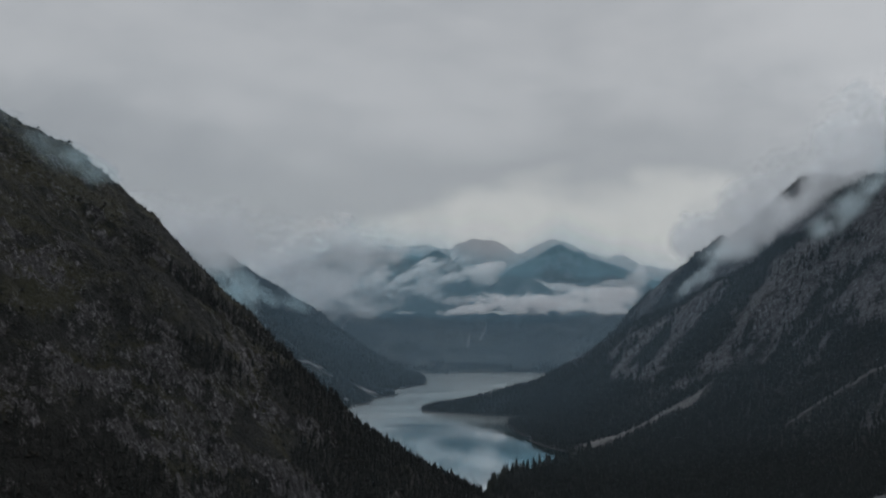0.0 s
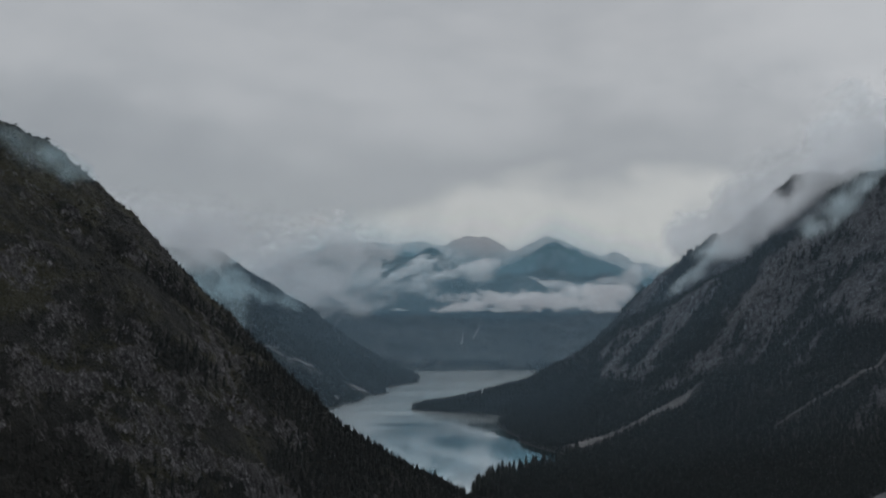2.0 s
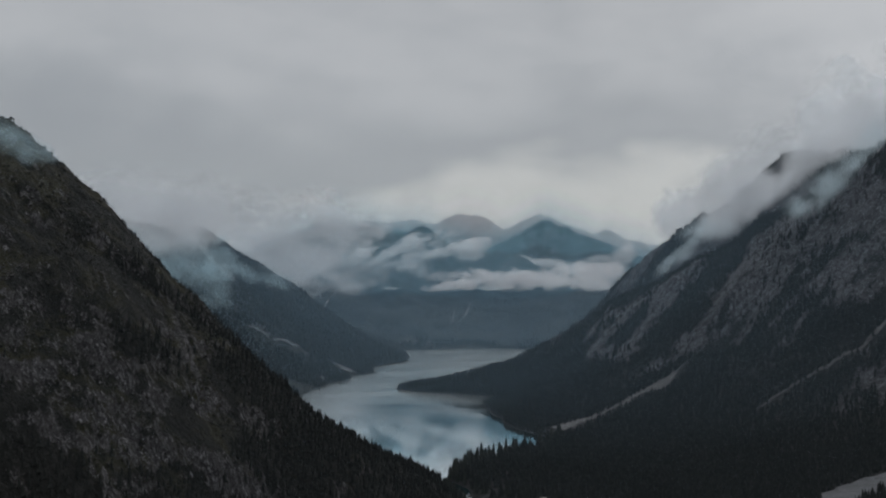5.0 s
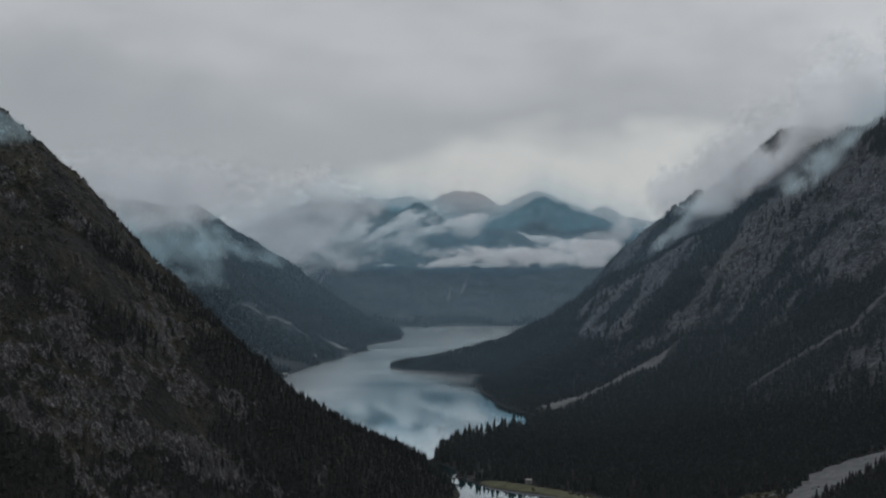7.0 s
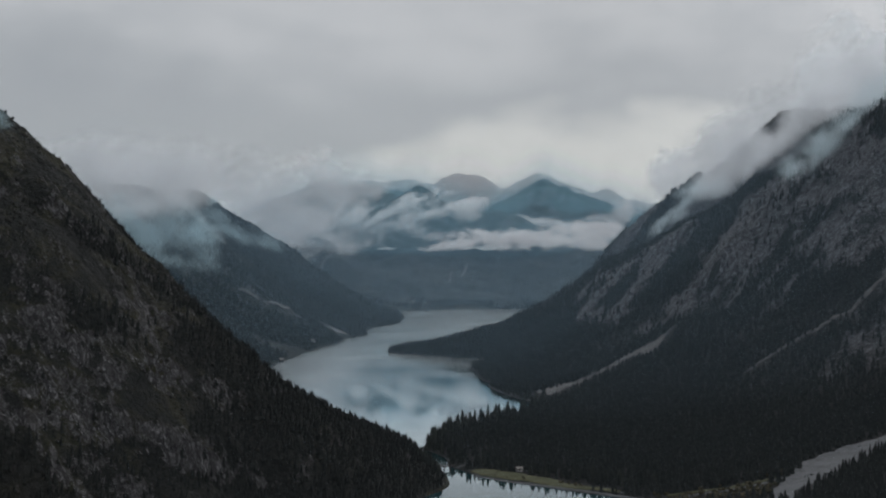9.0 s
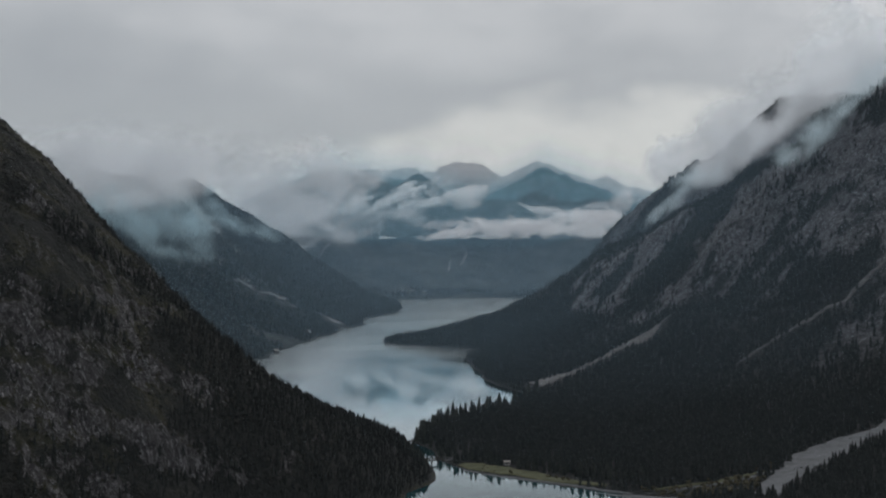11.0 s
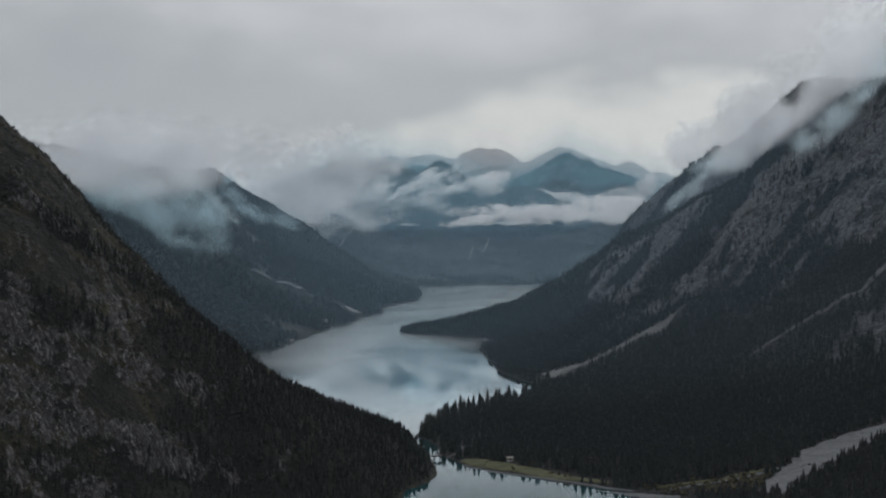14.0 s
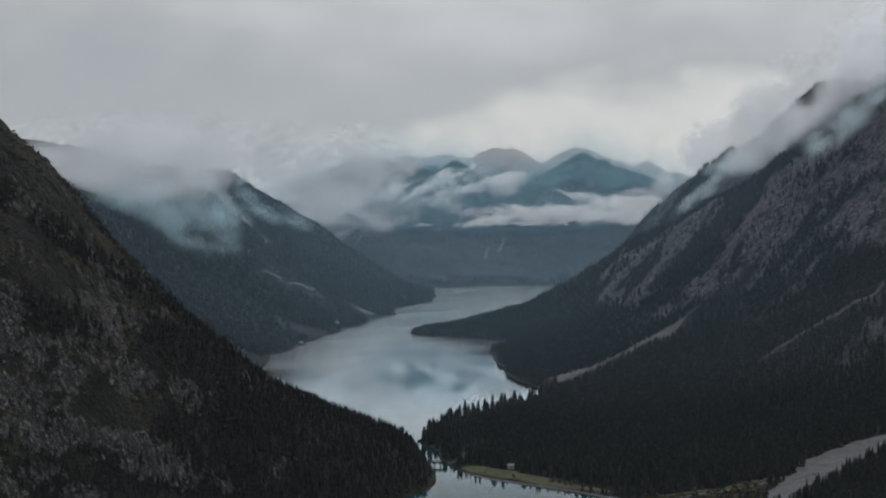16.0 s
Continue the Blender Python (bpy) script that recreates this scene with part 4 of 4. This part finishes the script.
bank("mist_bank", [2420, 2450, 2480], (-601, -353, 108, 359), [(-510, 267, 53, 20, -46), (-457, 220, 55, 16, -46), (-408, 168, 45, 10, -46), (-545, 303, 50, 29, -40)], (0.17, 70, -0.2, 1.1, 1.2, 1.7, -46, 8, 0.62, 0.6),
     "thin mist sinking into the gully between two ridges", colour=MIST_BLUE, cell=6, soft=14, wave=10, seed=66)
bank("mist_bank", [2760, 2790, 2820], (-568, -307, 172, 390), [(-391, 224, 67, 22, -22), (-468, 240, 75, 25, -12), (-512, 285, 45, 21, -40), (-526, 329, 21, 33, -30)], (0.27, 90, -0.2, 1.0, 1.2, 1.6, -30, 8, 0.62, 0.65),
     "thin mist shawl drifting along a wooded mountainside", colour=TEAL, cell=8, lean=0.2, soft=22, wave=10, seed=71)
# cloud round the right ridge
bank("cloud_bank", [2480, 2530, 2580], (522, 1541, 244, 897), [(673, 372, 108, 86, 35), (788, 456, 124, 88, 35), (918, 523, 137, 104, 30), (1068, 603, 184, 140, 20), (612, 367, 55, 72, 60), (1239, 650, 242, 182, 10)], (0.45, 120, -0.1, 0.6, 0.8, 1.1, 30, 8, 0.58, 0.25),
     "swelling grey cloud behind the jagged ridge", colour=CLOUD_GREY, cell=10, soft=12, wave=24, seed=67)
bank("cloud_bank", [2150, 2185, 2220], (542, 1210, 282, 709), [(673, 395, 102, 56, 38), (732, 406, 56, 34, 38), (873, 492, 101, 68, 25), (629, 344, 60, 34, 32), (1009, 534, 161, 110, 20), (803, 434, 82, 30, 35)], (0.5, 100, -0.25, 0.5, 0.95, 1.3, 35, 8, 0.58, 0.3),
     "thick cloud draped over the upper ridge below its summit", colour=CLOUD_GREY, cell=8, soft=10, wave=16, seed=72)
bank("mist_bank", [1930, 1965, 2000], (401, 624, 183, 359), [(543, 305, 65, 26, 25), (500, 274, 52, 16, 42), (458, 243, 45, 12, 45)], (0.3, 80, -0.15, 1.0, 1.2, 1.5, 38, 8, 0.6, 0.6),
     "torn mist pouring between two rocky ridges", colour=MIST_BLUE, cell=6, lean=0.35, soft=24, wave=14, seed=68)
bank("mist_bank", [1430, 1450], (472, 719, 247, 474), [(515, 304, 41, 18, 45), (554, 335, 53, 23, 43), (601, 369, 64, 30, 45), (655, 408, 68, 36, 40)], (0.45, 65, -0.25, 1.0, 1.2, 1.5, 42, 9, 0.62, 0.5),
     "thin mist wisp brushing the wooded crest", colour=MIST_BLUE, cell=5, lean=0.4, soft=14, wave=8, seed=69)
# mist on the near summit
bank("mist_bank", [672, 686, 700], (-461, -291, 234, 349), [(-341, 280, 36, 10, -32), (-374, 291, 39, 15, -22), (-311, 266, 16, 4, -36), (-413, 302, 39, 22, -15)], (0.2, 60, -0.15, 1.0, 1.1, 1.5, -32, 8, 0.6, 0.55),
     "thin mist scarf across the crest of the dark mountain", colour=TEAL, cell=5, lean=0.6, soft=16, wave=5, seed=70)

# ---- single trees ----
def part(name, bm, mat, parent, label=""):
    me = bpy.data.meshes.new(name)
    bm.to_mesh(me)
    bm.free()
    me.materials.append(mat)
    ob = new(name, me)
    ob.parent = parent
    return tagged(ob, label)


def box(bm, x0, x1, y0, y1, z0, z1, bevel=0.0):
    made = bmesh.ops.create_cube(bm, size=1)["verts"]
    for v in made:
        v.co = Vector(((x0 + x1) / 2 + v.co.x * (x1 - x0), (y0 + y1) / 2 + v.co.y * (y1 - y0), (z0 + z1) / 2 + v.co.z * (z1 - z0)))
    if bevel:
        bmesh.ops.bevel(bm, geom=list({e for v in made for e in v.link_edges}), offset=bevel, segments=1, affect="EDGES")
    return bm


def spruce_tree(seed):
    """A spruce of unit height with a tapered trunk and drooping whorls."""
    base = new("spruce_tree")
    bm = bmesh.new()
    bmesh.ops.create_cone(bm, cap_ends=True, segments=6, radius1=0.022, radius2=0.004, depth=0.9)
    bmesh.ops.translate(bm, vec=(0, 0, 0.43), verts=bm.verts)
    part("trunk", bm, BARK, base, "grey-brown bark")
    v, f = spruce_shape(9, 10, seed, 0.15 + 0.02 * (seed % 3))
    me = fast_mesh("crown", v, f, False)
    me.materials.append(SPRUCE_ONE)
    crown = new("crown", me)
    crown.parent = base
    return tagged(base, "tall dark green spruce at the wooded lake shore", "tree", "spruces at the narrows")


def plant(places, seed, tall):
    r = np.random.RandomState(seed)
    first = [spruce_tree(seed + k) for k in range(4)]
    for i, p in enumerate(places):
        h = tall[0] + (tall[1] - tall[0]) * r.rand() ** 2.2
        ob = first[i] if i < 4 else copy_thing(first[r.randint(4)], Matrix.Identity(4))
        ob.matrix_basis = Matrix.LocRotScale(Vector(p) - Vector((0, 0, 0.3)), Euler((0, 0, r.uniform(0, 6.28))), (h * r.uniform(1.0, 1.5), h * r.uniform(1.0, 1.5), h))


plant(wood[single], 200, (7, 15))
plant(wood[tall], 205, (9.5, 20))
plant(slope_wood[spur], 210, (5.5, 13))


# ---- footbridge over the narrows ----
TIMBER = plain("weathered_timber", (0.012, 0.011, 0.0105), (0.03, 0.027, 0.025), 1.2)
PLASTER = plain("white_plaster", (0.2, 0.197, 0.19), (0.28, 0.277, 0.27), 2.0, 0.1)
SHINGLE = plain("grey_shingle", (0.10, 0.095, 0.09), (0.18, 0.17, 0.16), 0.8)
GLASS, _g = material("dark_window_glass")
finish(_g, (0.02, 0.025, 0.03, 1), 0.08, spec=0.6)


def footbridge(length=15.0, high=3.4, width=2.2):
    base = new("footbridge")
    half = length / 2
    part("deck", box(bmesh.new(), -half, half, -width / 2, width / 2, high - 0.18, high, 0.03), TIMBER, base, "plank deck")
    for y in (-width / 2 + 0.2, width / 2 - 0.2):
        part("girder", box(bmesh.new(), -half, half, y - 0.15, y + 0.15, high - 0.95, high - 0.184), TIMBER, base)
        part("handrail", box(bmesh.new(), -half, half, y - 0.1 + (0.14 if y > 0 else -0.14), y + 0.1 + (0.14 if y > 0 else -0.14), high + 1.0, high + 1.28), TIMBER, base)
        x = -half + 0.5
        while x < half:
            yy = y + (0.14 if y > 0 else -0.14)
            part("rail_post", box(bmesh.new(), x - 0.12, x + 0.12, yy - 0.08, yy + 0.08, high, high + 0.998), TIMBER, base)
            x += 3.1
        for x in (-2.4, 2.4):
            part("pile", box(bmesh.new(), x - 0.4, x + 0.4, y - 0.22, y + 0.22, -8.0, high - 0.954, 0.04), TIMBER, base)
    for x in (-2.4, 2.4):
        part("cross_beam", box(bmesh.new(), x - 0.2, x + 0.2, -width / 2 - 0.3, width / 2 + 0.3, high - 1.5, high - 0.96), TIMBER, base)
    return tagged(base, "dark weathered timber footbridge on piles across the narrows", "bridge")


footbridge().matrix_basis = pose(-5.5, 862, 0, 0, 0, 4)


# ---- small buildings ----
def gable_house(label, long, deep, eaves, ridge, walls, roof):
    """A small gabled house: walls, two roof slopes, a door and windows."""
    base = new("house")
    bm = bmesh.new()
    x, y = long / 2, deep / 2
    p = [bm.verts.new(v) for v in ((-x, -y, -0.5), (x, -y, -0.5), (x, y, -0.5), (-x, y, -0.5), (-x, -y, eaves), (x, -y, eaves), (x, y, eaves), (-x, y, eaves), (-x, 0, ridge), (x, 0, ridge))]
    for f in ((0, 1, 5, 4), (2, 3, 7, 6), (1, 2, 6, 9, 5), (3, 0, 4, 8, 7), (0, 3, 2, 1), (4, 5, 9, 8), (6, 7, 8, 9)):
        bm.faces.new([p[k] for k in f])
    part("wall", bm, walls, base)
    for s in (-1, 1):
        bm = bmesh.new()
        drop = (ridge - eaves) / y * 0.5
        low, up = [(-x - 0.5, s * (y + 0.5), eaves - drop), (x + 0.5, s * (y + 0.5), eaves - drop)], [(x + 0.5, 0, ridge), (-x - 0.5, 0, ridge)]
        a = [bm.verts.new((q[0], q[1], q[2] + 0.02)) for q in (*low, *up)]
        b = [bm.verts.new((q[0], q[1], q[2] + 0.24)) for q in (*low, *up)]
        for f in ((a[0], a[1], a[2], a[3]), (b[3], b[2], b[1], b[0]), (a[0], b[0], b[1], a[1]), (a[1], b[1], b[2], a[2]), (a[2], b[2], b[3], a[3]), (a[3], b[3], b[0], a[0])):
            bm.faces.new(f)
        bmesh.ops.recalc_face_normals(bm, faces=bm.faces)
        part("roof", bm, roof, base)
    part("door", box(bmesh.new(), -0.5, 0.5, -y - 0.05, -y + 0.02, 0, 2.05), TIMBER, base)
    for wx in (-0.32 * long, 0.32 * long):
        w = part("window", box(bmesh.new(), wx - 0.5, wx + 0.5, -y - 0.06, -y + 0.02, 0.95, 2.1), PLASTER, base)
        part("pane", box(bmesh.new(), wx - 0.42, wx + 0.42, -y - 0.075, -y - 0.0625, 1.03, 2.02), GLASS, w)
    return tagged(base, label, "house")


def stand(ob, height, x, y, turn):
    ob.matrix_basis = pose(x, y, float(height(np.array([x]), np.array([y]))[0]) + 0.5, 0, 0, turn)
    return ob


stand(gable_house("small white hut with a grey roof at the meadow's edge", 4.6, 3.4, 2.2, 3.1, PLASTER, SHINGLE), right, 52.0, 842.0, 12)
stand(gable_house("white lakeside house below the distant forest", 7.5, 6.0, 4.0, 6.2, PLASTER, SHINGLE), mid_left, -211.0, 2112.0, 30)
stand(gable_house("dark timber boathouse on the far shore", 7.5, 6.0, 3.2, 5.0, TIMBER, SHINGLE), mid_left, -240.0, 1800.0, 40)
for hx, hy, turn in ((-20.0, 3690.0, 5), (16.0, 3700.0, 20), (60.0, 3695.0, -10)):
    stand(gable_house("pale house of a hamlet at the far lake end", 12.0, 9.0, 5.0, 8.5, PLASTER, SHINGLE), far, hx, hy, turn)


# ---- jetty on the point ----
def jetty(length=20.0, high=1.8):
    base = new("jetty")
    for k in range(int(length / 0.5)):
        part("plank", box(bmesh.new(), k * 0.5, k * 0.5 + 0.46, -0.9, 0.9, high - 0.1, high), TIMBER, base)
    for s in (-0.7, 0.7):
        part("stringer", box(bmesh.new(), 0, length, s - 0.1, s + 0.1, high - 0.36, high - 0.104), TIMBER, base)
        for k in range(5):
            part("pile", box(bmesh.new(), k * length / 4.2 + 0.4, k * length / 4.2 + 0.7, s - 0.15, s + 0.15, -9.5, high - 0.364), TIMBER, base)
    return tagged(base, "dark timber jetty reaching out from the wooded point", "jetty")


jetty().matrix_basis = pose(12, 1094, 0, 0, 0, 218)
